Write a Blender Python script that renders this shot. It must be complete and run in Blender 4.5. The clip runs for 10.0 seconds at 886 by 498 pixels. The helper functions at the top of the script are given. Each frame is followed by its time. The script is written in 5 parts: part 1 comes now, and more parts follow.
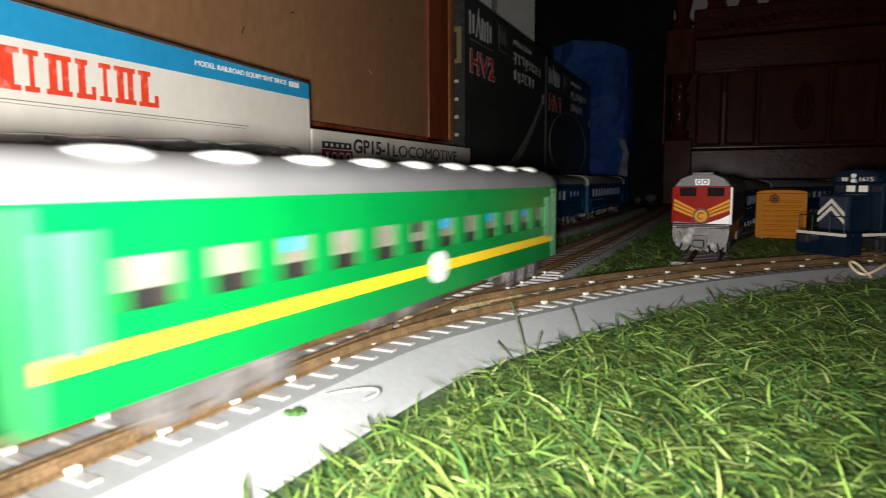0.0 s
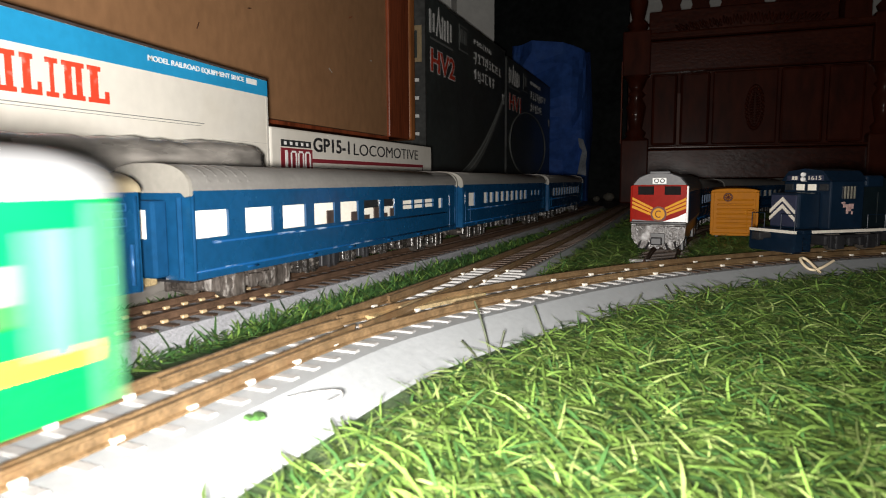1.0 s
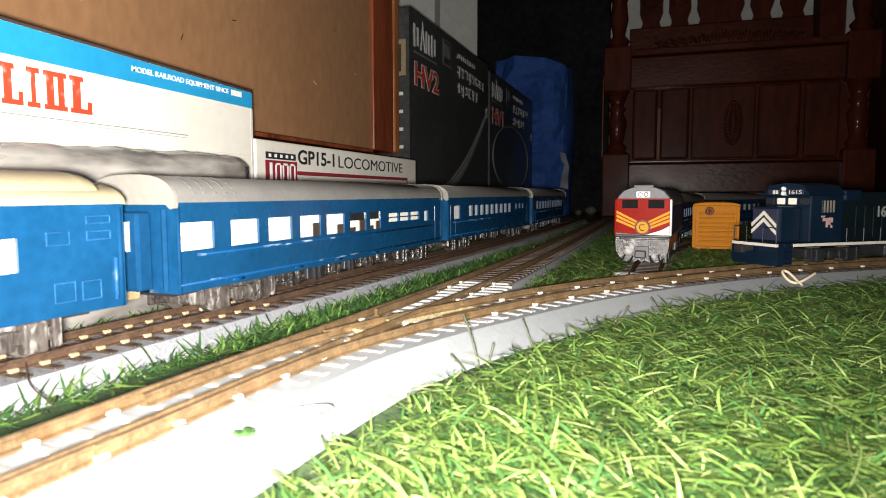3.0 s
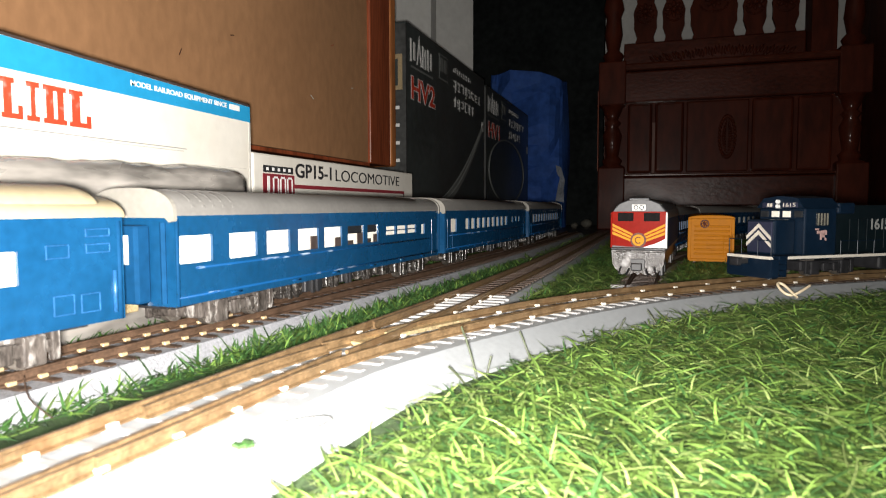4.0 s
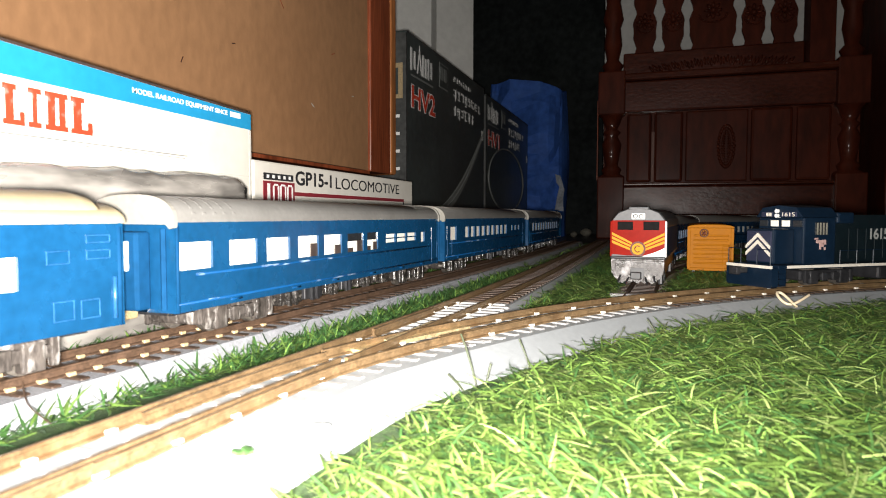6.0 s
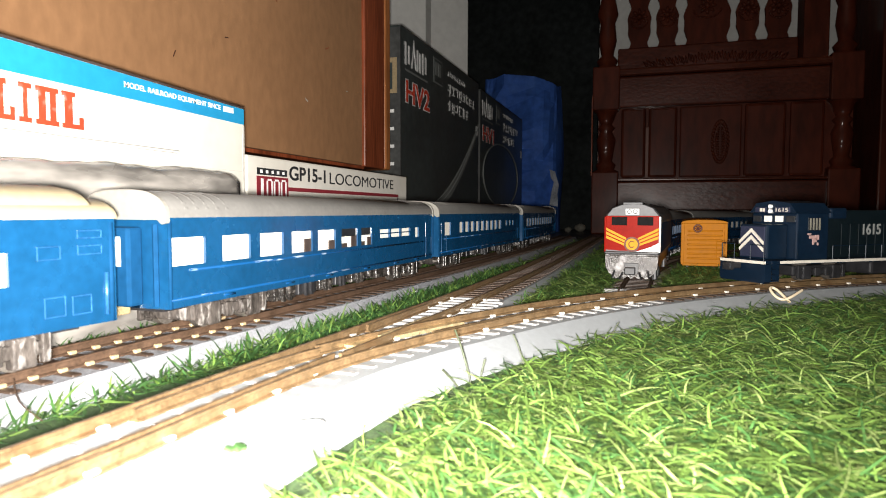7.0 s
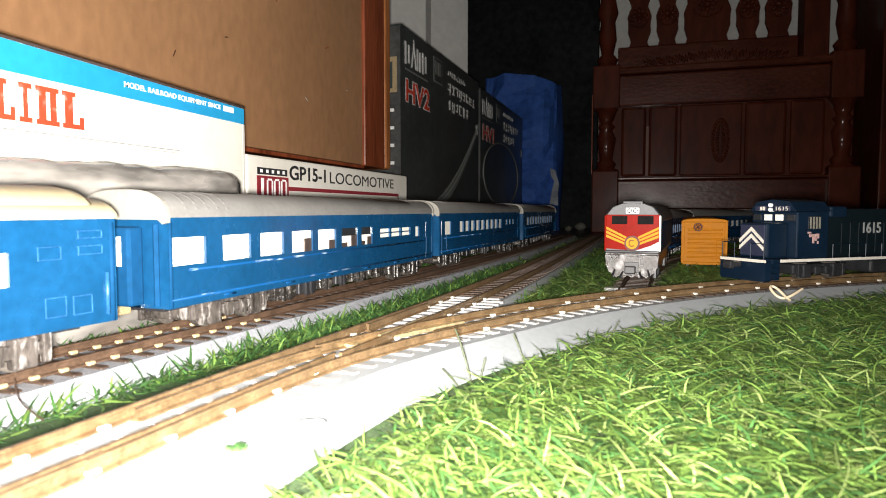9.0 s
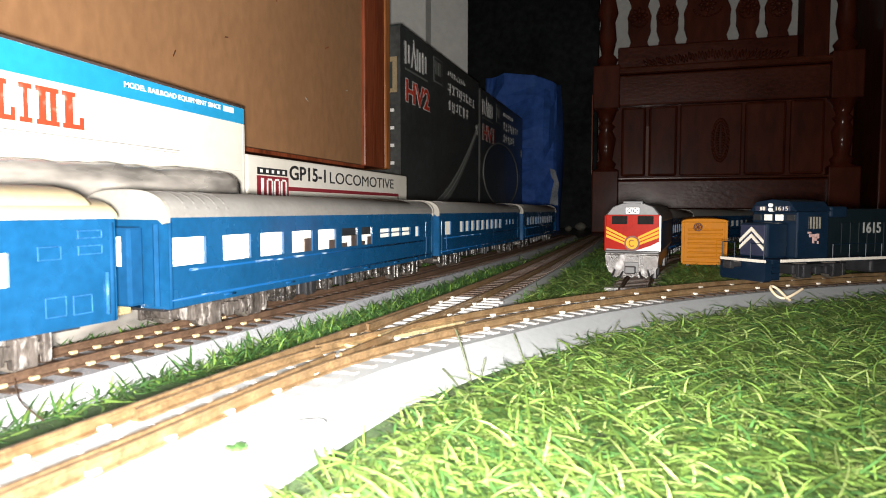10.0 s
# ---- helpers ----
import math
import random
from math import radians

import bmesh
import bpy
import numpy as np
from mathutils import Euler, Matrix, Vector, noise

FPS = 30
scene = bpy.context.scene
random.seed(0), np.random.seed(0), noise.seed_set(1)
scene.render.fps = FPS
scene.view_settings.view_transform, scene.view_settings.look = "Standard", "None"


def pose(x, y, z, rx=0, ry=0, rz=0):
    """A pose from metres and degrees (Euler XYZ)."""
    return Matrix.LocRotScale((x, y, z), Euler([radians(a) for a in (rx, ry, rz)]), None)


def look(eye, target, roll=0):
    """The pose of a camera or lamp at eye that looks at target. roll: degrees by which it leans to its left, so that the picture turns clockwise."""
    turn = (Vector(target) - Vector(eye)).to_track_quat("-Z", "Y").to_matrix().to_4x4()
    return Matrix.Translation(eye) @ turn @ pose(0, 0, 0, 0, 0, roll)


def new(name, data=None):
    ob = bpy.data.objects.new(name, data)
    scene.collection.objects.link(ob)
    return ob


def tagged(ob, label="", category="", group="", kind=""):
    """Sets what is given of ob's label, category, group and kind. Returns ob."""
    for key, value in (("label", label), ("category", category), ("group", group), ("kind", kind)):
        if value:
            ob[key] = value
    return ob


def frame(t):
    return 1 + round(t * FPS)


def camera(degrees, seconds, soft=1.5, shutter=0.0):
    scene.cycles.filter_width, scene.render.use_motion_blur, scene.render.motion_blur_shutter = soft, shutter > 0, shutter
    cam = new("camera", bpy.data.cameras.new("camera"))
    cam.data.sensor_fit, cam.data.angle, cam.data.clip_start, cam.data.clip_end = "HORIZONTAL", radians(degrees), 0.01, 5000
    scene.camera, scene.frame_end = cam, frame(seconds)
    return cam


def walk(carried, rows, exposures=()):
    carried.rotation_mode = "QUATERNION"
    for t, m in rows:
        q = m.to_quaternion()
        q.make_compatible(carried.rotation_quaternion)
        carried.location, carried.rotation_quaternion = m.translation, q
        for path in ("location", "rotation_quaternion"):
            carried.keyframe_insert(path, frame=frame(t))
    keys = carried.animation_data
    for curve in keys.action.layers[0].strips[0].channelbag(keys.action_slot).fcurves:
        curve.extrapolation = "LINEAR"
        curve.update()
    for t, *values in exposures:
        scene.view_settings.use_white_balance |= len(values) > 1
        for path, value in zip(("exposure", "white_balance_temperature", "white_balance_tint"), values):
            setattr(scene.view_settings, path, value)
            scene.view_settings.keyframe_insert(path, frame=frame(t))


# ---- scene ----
cam = camera(69.2, 10.0, soft=1.0, shutter=0.85)
cam.data.dof.use_dof, cam.data.dof.focus_distance, cam.data.dof.aperture_fstop = True, 0.42, 42.0


def gaze(x, y, z, yaw, pitch, roll):
    way = Vector((-math.sin(yaw) * math.cos(pitch), math.cos(yaw) * math.cos(pitch), math.sin(pitch)))
    eye = Vector((x, y, z))
    return look(eye, eye + way, roll)


PATH = [
    (0.0, gaze(0.00315, -0.00023, 0.05164, 0.40803, -0.10484, -0.28)),
    (0.5, gaze(0.00288, -0.00030, 0.05158, 0.37123, -0.10318, -0.25)),
    (1.0, gaze(0.00214, 0.00100, 0.05140, 0.34742, -0.10623, -0.30)),
    (1.5, gaze(0.00139, 0.00200, 0.05125, 0.34074, -0.10469, -0.30)),
    (2.0, gaze(0.00117, 0.00200, 0.05100, 0.33739, -0.09930, -0.18)),
    (3.5, gaze(-0.00028, 0.00044, 0.05127, 0.31364, -0.07805, -0.16)),
    (4.0, gaze(-0.00007, -0.00022, 0.05113, 0.31356, -0.06531, -0.15)),
    (4.5, gaze(0.00009, -0.00100, 0.05096, 0.31521, -0.04807, 0.08)),
    (5.0, gaze(0.00006, -0.00100, 0.05093, 0.31588, -0.05174, 0.09)),
    (5.5, gaze(-0.00010, -0.00087, 0.05088, 0.31578, -0.05031, 0.08)),
    (7.0, gaze(-0.00020, 0.00000, 0.05091, 0.30399, -0.05952, 0.10)),
    (7.5, gaze(-0.00010, -0.00012, 0.05095, 0.30428, -0.06056, 0.05)),
    (8.0, gaze(-0.00005, -0.00017, 0.05103, 0.30462, -0.06102, 0.0)),
    (10.0, gaze(-0.00005, -0.00017, 0.05103, 0.30462, -0.06102, 0.0)),
]
walk(cam, PATH, exposures=[(0.0, -1.5), (0.5, -1.1), (1.0, -1.0), (1.3, -0.82), (1.5, -0.42), (2.0, -0.34), (4.0, -0.32), (4.5, -0.2), (5.0, -0.02), (10.0, 0.02)])

# ---- light: the small white lamp held beside the lens, and the faint light of the night room ----
world = bpy.data.worlds.new("night_room")
scene.world = world
world.use_nodes = True
world.node_tree.nodes["Background"].inputs[0].default_value = (0.9, 0.95, 1.0, 1)
world.node_tree.nodes["Background"].inputs[1].default_value = 0.012
flash = bpy.data.lights.new("hand_lamp", "SPOT")
flash.energy = 17.6
flash.color = (1.0, 0.952, 0.897)
flash.spot_size, flash.spot_blend = radians(140), 1.0
flash.shadow_soft_size = 0.005
lamp = new("hand_lamp", flash)
lamp.matrix_world = look((-0.002, -0.003, 0.0472), (-0.46, 1.2, 0.40))


# ---- materials ----
def material(name, base, rough=0.6, metal=0.0, scale=300.0, vary=0.12, bump=0.0, fine=6.0, coat=0.0, speck=None,
             island=0.0, stretch=None, random_object=0.0, spec=0.5, transmission=0.0, relief=0.0004):
    m = bpy.data.materials.new(name)
    m.use_nodes = True
    nt = m.node_tree
    b = nt.nodes["Principled BSDF"]
    b.inputs["Roughness"].default_value = rough
    b.inputs["Metallic"].default_value = metal
    b.inputs["Coat Weight"].default_value = coat
    b.inputs["Coat Roughness"].default_value = 0.12
    b.inputs["Specular IOR Level"].default_value = spec
    b.inputs["Transmission Weight"].default_value = transmission
    tc = nt.nodes.new("ShaderNodeTexCoord")
    mp = nt.nodes.new("ShaderNodeMapping")
    if stretch:
        mp.inputs["Scale"].default_value = stretch
    nt.links.new(tc.outputs["Object"], mp.inputs[0])
    n1 = nt.nodes.new("ShaderNodeTexNoise")
    n1.inputs["Scale"].default_value = scale
    n1.inputs["Detail"].default_value = 5
    n2 = nt.nodes.new("ShaderNodeTexNoise")
    n2.inputs["Scale"].default_value = scale * fine
    n2.inputs["Detail"].default_value = 3
    for n in (n1, n2):
        nt.links.new(mp.outputs[0], n.inputs["Vector"])
    add = nt.nodes.new("ShaderNodeMath")
    add.operation = "ADD"
    nt.links.new(n1.outputs["Fac"], add.inputs[0])
    nt.links.new(n2.outputs["Fac"], add.inputs[1])
    value = nt.nodes.new("ShaderNodeMapRange")
    value.inputs["From Min"].default_value, value.inputs["From Max"].default_value = 0.7, 1.3
    value.inputs["To Min"].default_value, value.inputs["To Max"].default_value = 1 - vary * 1.6, 1 + vary
    nt.links.new(add.outputs[0], value.inputs["Value"])
    hsv = nt.nodes.new("ShaderNodeHueSaturation")
    hsv.inputs["Color"].default_value = (*base, 1)
    nt.links.new(value.outputs[0], hsv.inputs["Value"])
    colour = hsv.outputs[0]
    if island or random_object:
        src = nt.nodes.new("ShaderNodeNewGeometry" if island else "ShaderNodeObjectInfo")
        ramp = nt.nodes.new("ShaderNodeMapRange")
        k = island or random_object
        ramp.inputs["To Min"].default_value, ramp.inputs["To Max"].default_value = 1 - k, 1 + k
        nt.links.new(src.outputs["Random Per Island" if island else "Random"], ramp.inputs["Value"])
        mix = nt.nodes.new("ShaderNodeVectorMath")
        mix.operation = "SCALE"
        nt.links.new(colour, mix.inputs[0])
        nt.links.new(ramp.outputs[0], mix.inputs["Scale"])
        colour = mix.outputs[0]
    if speck:
        tint, amount, size = speck
        vo = nt.nodes.new("ShaderNodeTexNoise")
        vo.inputs["Scale"].default_value = size
        vo.inputs["Detail"].default_value = 4
        nt.links.new(mp.outputs[0], vo.inputs["Vector"])
        step = nt.nodes.new("ShaderNodeMapRange")
        step.inputs["From Min"].default_value, step.inputs["From Max"].default_value = 0.55, 0.68
        step.inputs["To Max"].default_value = amount
        nt.links.new(vo.outputs["Fac"], step.inputs["Value"])
        blend = nt.nodes.new("ShaderNodeMix")
        blend.data_type = "RGBA"
        blend.inputs["B"].default_value = (*tint, 1)
        for s in blend.inputs:
            if s.name == "B" and s.type == "RGBA":
                s.default_value = (*tint, 1)
            if s.name == "A" and s.type == "RGBA":
                nt.links.new(colour, s)
        nt.links.new(step.outputs[0], blend.inputs[0])
        colour = [o for o in blend.outputs if o.type == "RGBA"][0]
    nt.links.new(colour, b.inputs["Base Color"])
    rr = nt.nodes.new("ShaderNodeMapRange")
    rr.inputs["To Min"].default_value, rr.inputs["To Max"].default_value = max(0.03, rough - 0.12), min(1, rough + 0.12)
    nt.links.new(n1.outputs["Fac"], rr.inputs["Value"])
    nt.links.new(rr.outputs[0], b.inputs["Roughness"])
    if bump:
        bp = nt.nodes.new("ShaderNodeBump")
        bp.inputs["Strength"].default_value = bump
        bp.inputs["Distance"].default_value = relief
        nt.links.new(add.outputs[0], bp.inputs["Height"])
        nt.links.new(bp.outputs[0], b.inputs["Normal"])
    return m


M = dict(
    floor=material("dark_floor_tile", (0.06, 0.045, 0.04), 0.35, scale=8, vary=0.25),
    wall=material("white_wall_paint", (0.88, 0.88, 0.84), 0.7, scale=12, vary=0.06, bump=0.15),
    # near-black colour that stands for the unlit space beyond the opening
    night=material("opening_darkness_board", (0.026, 0.030, 0.030), 0.8, scale=9, vary=0.3, spec=0.03),
    ceiling=material("ceiling_paint", (0.6, 0.6, 0.58), 0.8, scale=10, vary=0.05),
    ply=material("varnished_plywood", (0.36, 0.190, 0.092), 0.5, scale=6, vary=0.11, fine=25, stretch=(1, 1, 0.55), bump=0.1,
                 speck=((0.28, 0.14, 0.065), 0.4, 5)),
    stile=material("red_brown_wood", (0.27, 0.064, 0.024), 0.4, scale=9, vary=0.35, fine=12, stretch=(4, 4, 0.3), bump=0.15),
    edge=material("orange_varnished_strip", (0.46, 0.17, 0.055), 0.4, scale=20, vary=0.25, stretch=(3, 3, 0.3), coat=0.3),
    plinth=material("plinth_wood", (0.08, 0.035, 0.02), 0.5, scale=9, vary=0.3, stretch=(1, 0.2, 1)),
    mahogany=material("dark_varnished_hardwood", (0.095, 0.019, 0.0085), 0.5, scale=7, vary=0.3, fine=9, stretch=(1, 1, 0.3), bump=0.25, coat=0.3, spec=0.15),
    mahogany_long=material("dark_varnished_rail_wood", (0.098, 0.020, 0.009), 0.34, scale=14, vary=0.3, fine=12, stretch=(0.5, 1, 1), bump=0.8, relief=0.0005, coat=0.1, spec=0.35),
    # lighter wood tone for the highlight line painted on the bench panel
    highlightwood=material("highlight_toned_dark_wood", (0.14, 0.045, 0.024), 0.5, scale=20, vary=0.3, stretch=(1, 1, 0.3)),
    polish=material("polished_ledge_wood", (0.10, 0.022, 0.010), 0.25, scale=14, vary=0.3, fine=12, stretch=(0.3, 1, 1), bump=0.3, coat=1.0, spec=0.5),
    card=material("white_coated_card", (0.72, 0.69, 0.62), 0.45, scale=25, vary=0.04, bump=0.06, speck=((0.62, 0.57, 0.47), 0.35, 18)),
    card_side=material("grey_card_edge", (0.55, 0.53, 0.48), 0.6, scale=60, vary=0.1),
    card_dim=material("dull_grey_paper", (0.16, 0.15, 0.12), 0.7, scale=60, vary=0.3),
    band=material("blue_printed_card", (0.018, 0.27, 0.52), 0.4, scale=40, vary=0.06),
    red_ink=material("red_ink", (0.72, 0.06, 0.025), 0.5, scale=70, vary=0.1, speck=((0.8, 0.55, 0.5), 0.5, 120)),
    maroon=material("maroon_ink", (0.22, 0.02, 0.03), 0.5, scale=70, vary=0.1),
    black_ink=material("black_ink", (0.02, 0.02, 0.022), 0.5, scale=70, vary=0.1),
    white_ink=material("white_ink", (0.8, 0.8, 0.78), 0.5, scale=70, vary=0.06),
    grey_ink=material("grey_ink", (0.20, 0.21, 0.2), 0.5, scale=70, vary=0.1),
    blackcard=material("black_printed_card", (0.052, 0.066, 0.064), 0.38, scale=15, vary=0.2, bump=0.05, coat=0.2),
    blackspine=material("worn_black_card_edge", (0.06, 0.062, 0.06), 0.5, scale=30, vary=0.3),
    bluebag=material("blue_plastic_sheet", (0.055, 0.150, 0.53), 0.6, scale=10, vary=0.2, bump=0.1, relief=0.002, spec=0.15, speck=((0.10, 0.22, 0.55), 0.6, 9)),
    bagmark=material("pale_bag_print", (0.36, 0.39, 0.44), 0.5, scale=40, vary=0.3),
    film=material("clouded_clear_plastic", (0.62, 0.58, 0.53), 0.3, scale=22, vary=0.4, transmission=0.35, bump=0.3, stretch=(1, 0.3, 1)),
    turf=material("turf_backing", (0.045, 0.085, 0.024), 0.9, scale=200, vary=0.4, bump=0.5),
    grass=material("green_turf_blade", (0.102, 0.170, 0.036), 0.36, scale=120, vary=0.18, island=0.65, spec=0.6),
    grass_pale=material("pale_turf_blade", (0.19, 0.25, 0.08), 0.34, scale=120, vary=0.18, island=0.4, spec=0.6),
    grass_dark=material("deep_green_turf_blade", (0.038, 0.092, 0.024), 0.38, scale=120, vary=0.18, island=0.5, spec=0.6),
    bed=material("grey_plastic_roadbed", (0.29, 0.305, 0.315), 0.6, scale=500, vary=0.07, bump=0.2, relief=0.0002),
    ballast=material("speckled_grey_roadbed", (0.27, 0.275, 0.295), 0.75, scale=900, vary=0.22, fine=3, bump=0.9, speck=((0.2, 0.2, 0.22), 0.5, 1400)),
    tie_grey=material("grey_sleeper", (0.33, 0.325, 0.32), 0.55, scale=500, vary=0.12, bump=0.2, random_object=0.12),
    tie_brown=material("brown_sleeper", (0.055, 0.034, 0.023), 0.5, scale=500, vary=0.2, bump=0.2, random_object=0.2),
    rail=material("tarnished_rail", (0.18, 0.116, 0.058), 0.45, 0.3, scale=200, vary=0.3, speck=((0.13, 0.07, 0.03), 0.7, 90)),
    rail_dark=material("dull_brown_rail", (0.10, 0.06, 0.038), 0.5, 0.3, scale=200, vary=0.3),
    brass=material("polished_rail_casting", (0.75, 0.58, 0.32), 0.3, 0.6, scale=250, vary=0.3, bump=0.3),
    clip=material("pale_rail_clip", (0.62, 0.58, 0.5), 0.45, scale=500, vary=0.1),
    dullwhite=material("dull_white_numeral", (0.26, 0.27, 0.26), 0.5, scale=500, vary=0.1),
    clip_gold=material("golden_rail_clip", (0.50, 0.38, 0.22), 0.4, 0.3, scale=500, vary=0.2),
    coachblue=material("glossy_blue_coach_plastic", (0.0046, 0.048, 0.122), 0.26, scale=60, vary=0.12, coat=0.25),
    coachroof=material("pale_grey_coach_roof", (0.165, 0.16, 0.15), 0.5, scale=80, vary=0.08, bump=0.05),
    fascia=material("pale_roof_end", (0.215, 0.205, 0.18), 0.5, scale=80, vary=0.08),
    creamroof=material("cream_coach_roof", (0.29, 0.24, 0.155), 0.5, scale=80, vary=0.06),
    blind=material("cream_window_blind", (0.86, 0.82, 0.72), 0.6, scale=90, vary=0.06),
    mattblue=material("matt_blue_coach_end", (0.0045, 0.044, 0.115), 0.7, scale=60, vary=0.12, spec=0.06),
    curtain=material("faded_curtain", (0.18, 0.17, 0.135), 0.7, scale=120, vary=0.15),
    glossblue=material("polished_blue_rib", (0.0045, 0.050, 0.150), 0.15, scale=60, vary=0.1, coat=0.6),
    # pale specks paint the broken white glints along the glossy ribs
    glintblue=material("glint_flecked_blue_rib", (0.0045, 0.050, 0.150), 0.2, scale=60, vary=0.1, coat=0.4, speck=((0.38, 0.46, 0.56), 0.8, 300), stretch=(1, 0.25, 1)),
    wornblue=material("worn_blue_moulding_edge", (0.016, 0.085, 0.22), 0.35, scale=200, vary=0.3),
    darkglass=material("dark_window", (0.02, 0.022, 0.025), 0.15, scale=60, vary=0.2),
    under=material("grey_clear_plastic_underframe", (0.065, 0.056, 0.050), 0.3, scale=160, vary=0.45, bump=0.6, spec=0.5, speck=((0.34, 0.32, 0.30), 0.8, 330), stretch=(1, 1, 0.45)),
    cleargrey=material("clouded_grey_clear_plastic", (0.10, 0.095, 0.092), 0.35, scale=120, vary=0.4, bump=0.4, speck=((0.24, 0.23, 0.22), 0.6, 260)),
    stray=material("dry_dark_turf_blade", (0.040, 0.050, 0.022), 0.5, scale=200, vary=0.3),
    # shaded copy of the underframe plastic, glints painted as pale specks
    underdark=material("shaded_underframe_with_glints", (0.026, 0.023, 0.021), 0.25, scale=160, vary=0.45, bump=0.6, speck=((0.22, 0.20, 0.18), 0.8, 420)),
    black=material("black_plastic", (0.018, 0.018, 0.02), 0.4, scale=150, vary=0.25),
    wheel=material("worn_steel_wheel", (0.35, 0.31, 0.27), 0.35, 0.8, scale=300, vary=0.3),
    green=material("bright_green_coach_paint", (0.0, 0.19, 0.034), 0.3, scale=60, vary=0.05, coat=0.2),
    mint=material("pale_green_door", (0.05, 0.21, 0.095), 0.35, scale=60, vary=0.05),
    yellow=material("yellow_stripe", (0.80, 0.55, 0.02), 0.4, scale=60, vary=0.05),
    greyroof=material("light_grey_coach_roof", (0.145, 0.148, 0.152), 0.5, scale=80, vary=0.06),
    vent=material("white_roof_vent", (0.8, 0.8, 0.78), 0.5, scale=90, vary=0.05),
    voidblack=material("dull_black_window", (0.010, 0.009, 0.009), 0.6, scale=90, vary=0.2, spec=0.03),
    seatblack=material("black_seat_plastic", (0.008, 0.007, 0.007), 0.6, scale=90, vary=0.2),
    seatdark=material("dark_interior", (0.05, 0.035, 0.03), 0.6, scale=90, vary=0.2),
    locored=material("red_loco_paint", (0.23, 0.009, 0.004), 0.35, scale=80, vary=0.08, spec=0.03),
    locosilver=material("silver_loco_paint", (0.115, 0.115, 0.12), 0.5, 0.0, spec=0.3, scale=80, vary=0.1),
    locoyellow=material("golden_yellow_line", (0.55, 0.25, 0.012), 0.6, spec=0.2, scale=80, vary=0.05),
    # dark base; the white specks paint the glare on the pilot
    chrome=material("glare_mottled_pilot", (0.055, 0.045, 0.04), 0.3, 0.0, scale=260, vary=0.5, bump=0.6, speck=((0.42, 0.41, 0.41), 0.95, 120)),
    orange=material("orange_boxcar_paint", (0.46, 0.165, 0.004), 0.62, spec=0.2, scale=90, vary=0.08),
    orange_dark=material("brown_emblem_paint", (0.10, 0.02, 0.008), 0.6, scale=90, vary=0.08),
    navy=material("navy_loco_paint", (0.0026, 0.0100, 0.023), 0.45, scale=90, vary=0.15, spec=0.3),
    navy_dark=material("dark_navy_loco_paint", (0.0026, 0.0068, 0.0092), 0.5, spec=0.3, scale=90, vary=0.15),
    slate=material("slate_nose_panel", (0.022, 0.026, 0.050), 0.5, spec=0.3, scale=90, vary=0.1),
    pink=material("pale_emblem_paint", (0.42, 0.27, 0.25), 0.5, scale=120, vary=0.1),
    olive=material("olive_brown_board", (0.11, 0.088, 0.03), 0.55, scale=14, vary=0.35, stretch=(1, 1, 0.3)),
    wire=material("cream_wire", (0.62, 0.52, 0.36), 0.4, scale=200, vary=0.1),
    steel=material("grey_wire", (0.42, 0.41, 0.40), 0.4, 0.2, scale=200, vary=0.1),
)


# ---- mesh helpers ----
def finish(name, bm, mat, smooth=False):
    bmesh.ops.recalc_face_normals(bm, faces=bm.faces[:])
    me = bpy.data.meshes.new(name)
    bm.to_mesh(me)
    bm.free()
    for m in (mat if isinstance(mat, (list, tuple)) else [mat]):
        me.materials.append(m)
    if smooth:
        for p in me.polygons:
            p.use_smooth = True
    return me


def part(name, bm, mat, parent=None, label="", at=None, smooth=False):
    me = bm if isinstance(bm, bpy.types.Mesh) else finish(name, bm, mat, smooth)
    ob = new(name, me)
    if parent is not None:
        ob.parent = parent
    if at is not None:
        ob.matrix_basis = at
    if label:
        ob["label"] = label
    return ob


def thing(name, m, label, category, group="", kind=""):
    return_ob = new(name)
    return_ob.matrix_basis = m
    return tagged(return_ob, label, category, group, kind)


def block(bm, x0, x1, y0, y1, z0, z1, bevel=0.0, seg=2, m=None):
    ret = bmesh.ops.create_cube(bm, size=1)
    vs = ret["verts"]
    for v in vs:
        v.co = Vector((x0 + (v.co.x + 0.5) * (x1 - x0), y0 + (v.co.y + 0.5) * (y1 - y0), z0 + (v.co.z + 0.5) * (z1 - z0)))
    if bevel:
        es = list({e for v in vs for e in v.link_edges})
        got = bmesh.ops.bevel(bm, geom=es, offset=bevel, segments=seg, affect="EDGES", profile=0.5)
        vs = list({v for f in got["faces"] for v in f.verts})
    if m is not None:
        bmesh.ops.transform(bm, matrix=m, verts=vs)
    return bm


def cube(*a, **k):
    return block(bmesh.new(), *a, **k)


def rod(bm, a, b, r, seg=8, r2=None):
    a, b = Vector(a), Vector(b)
    d = b - a
    m = Matrix.Translation((a + b) / 2) @ d.to_track_quat("Z", "Y").to_matrix().to_4x4()
    bmesh.ops.create_cone(bm, cap_ends=True, segments=seg, radius1=r, radius2=r if r2 is None else r2, depth=d.length, matrix=m)
    return bm


def lathe(bm, profile, seg=14, centre=(0, 0, 0)):
    rings = []
    for r, z in profile:
        rings.append([bm.verts.new((centre[0] + r * math.cos(2 * math.pi * i / seg), centre[1] + r * math.sin(2 * math.pi * i / seg), centre[2] + z)) for i in range(seg)])
    for a, b in zip(rings, rings[1:]):
        for i in range(seg):
            bm.faces.new((a[i], a[(i + 1) % seg], b[(i + 1) % seg], b[i]))
    bm.faces.new(rings[0][::-1])
    bm.faces.new(rings[-1])
    return bm


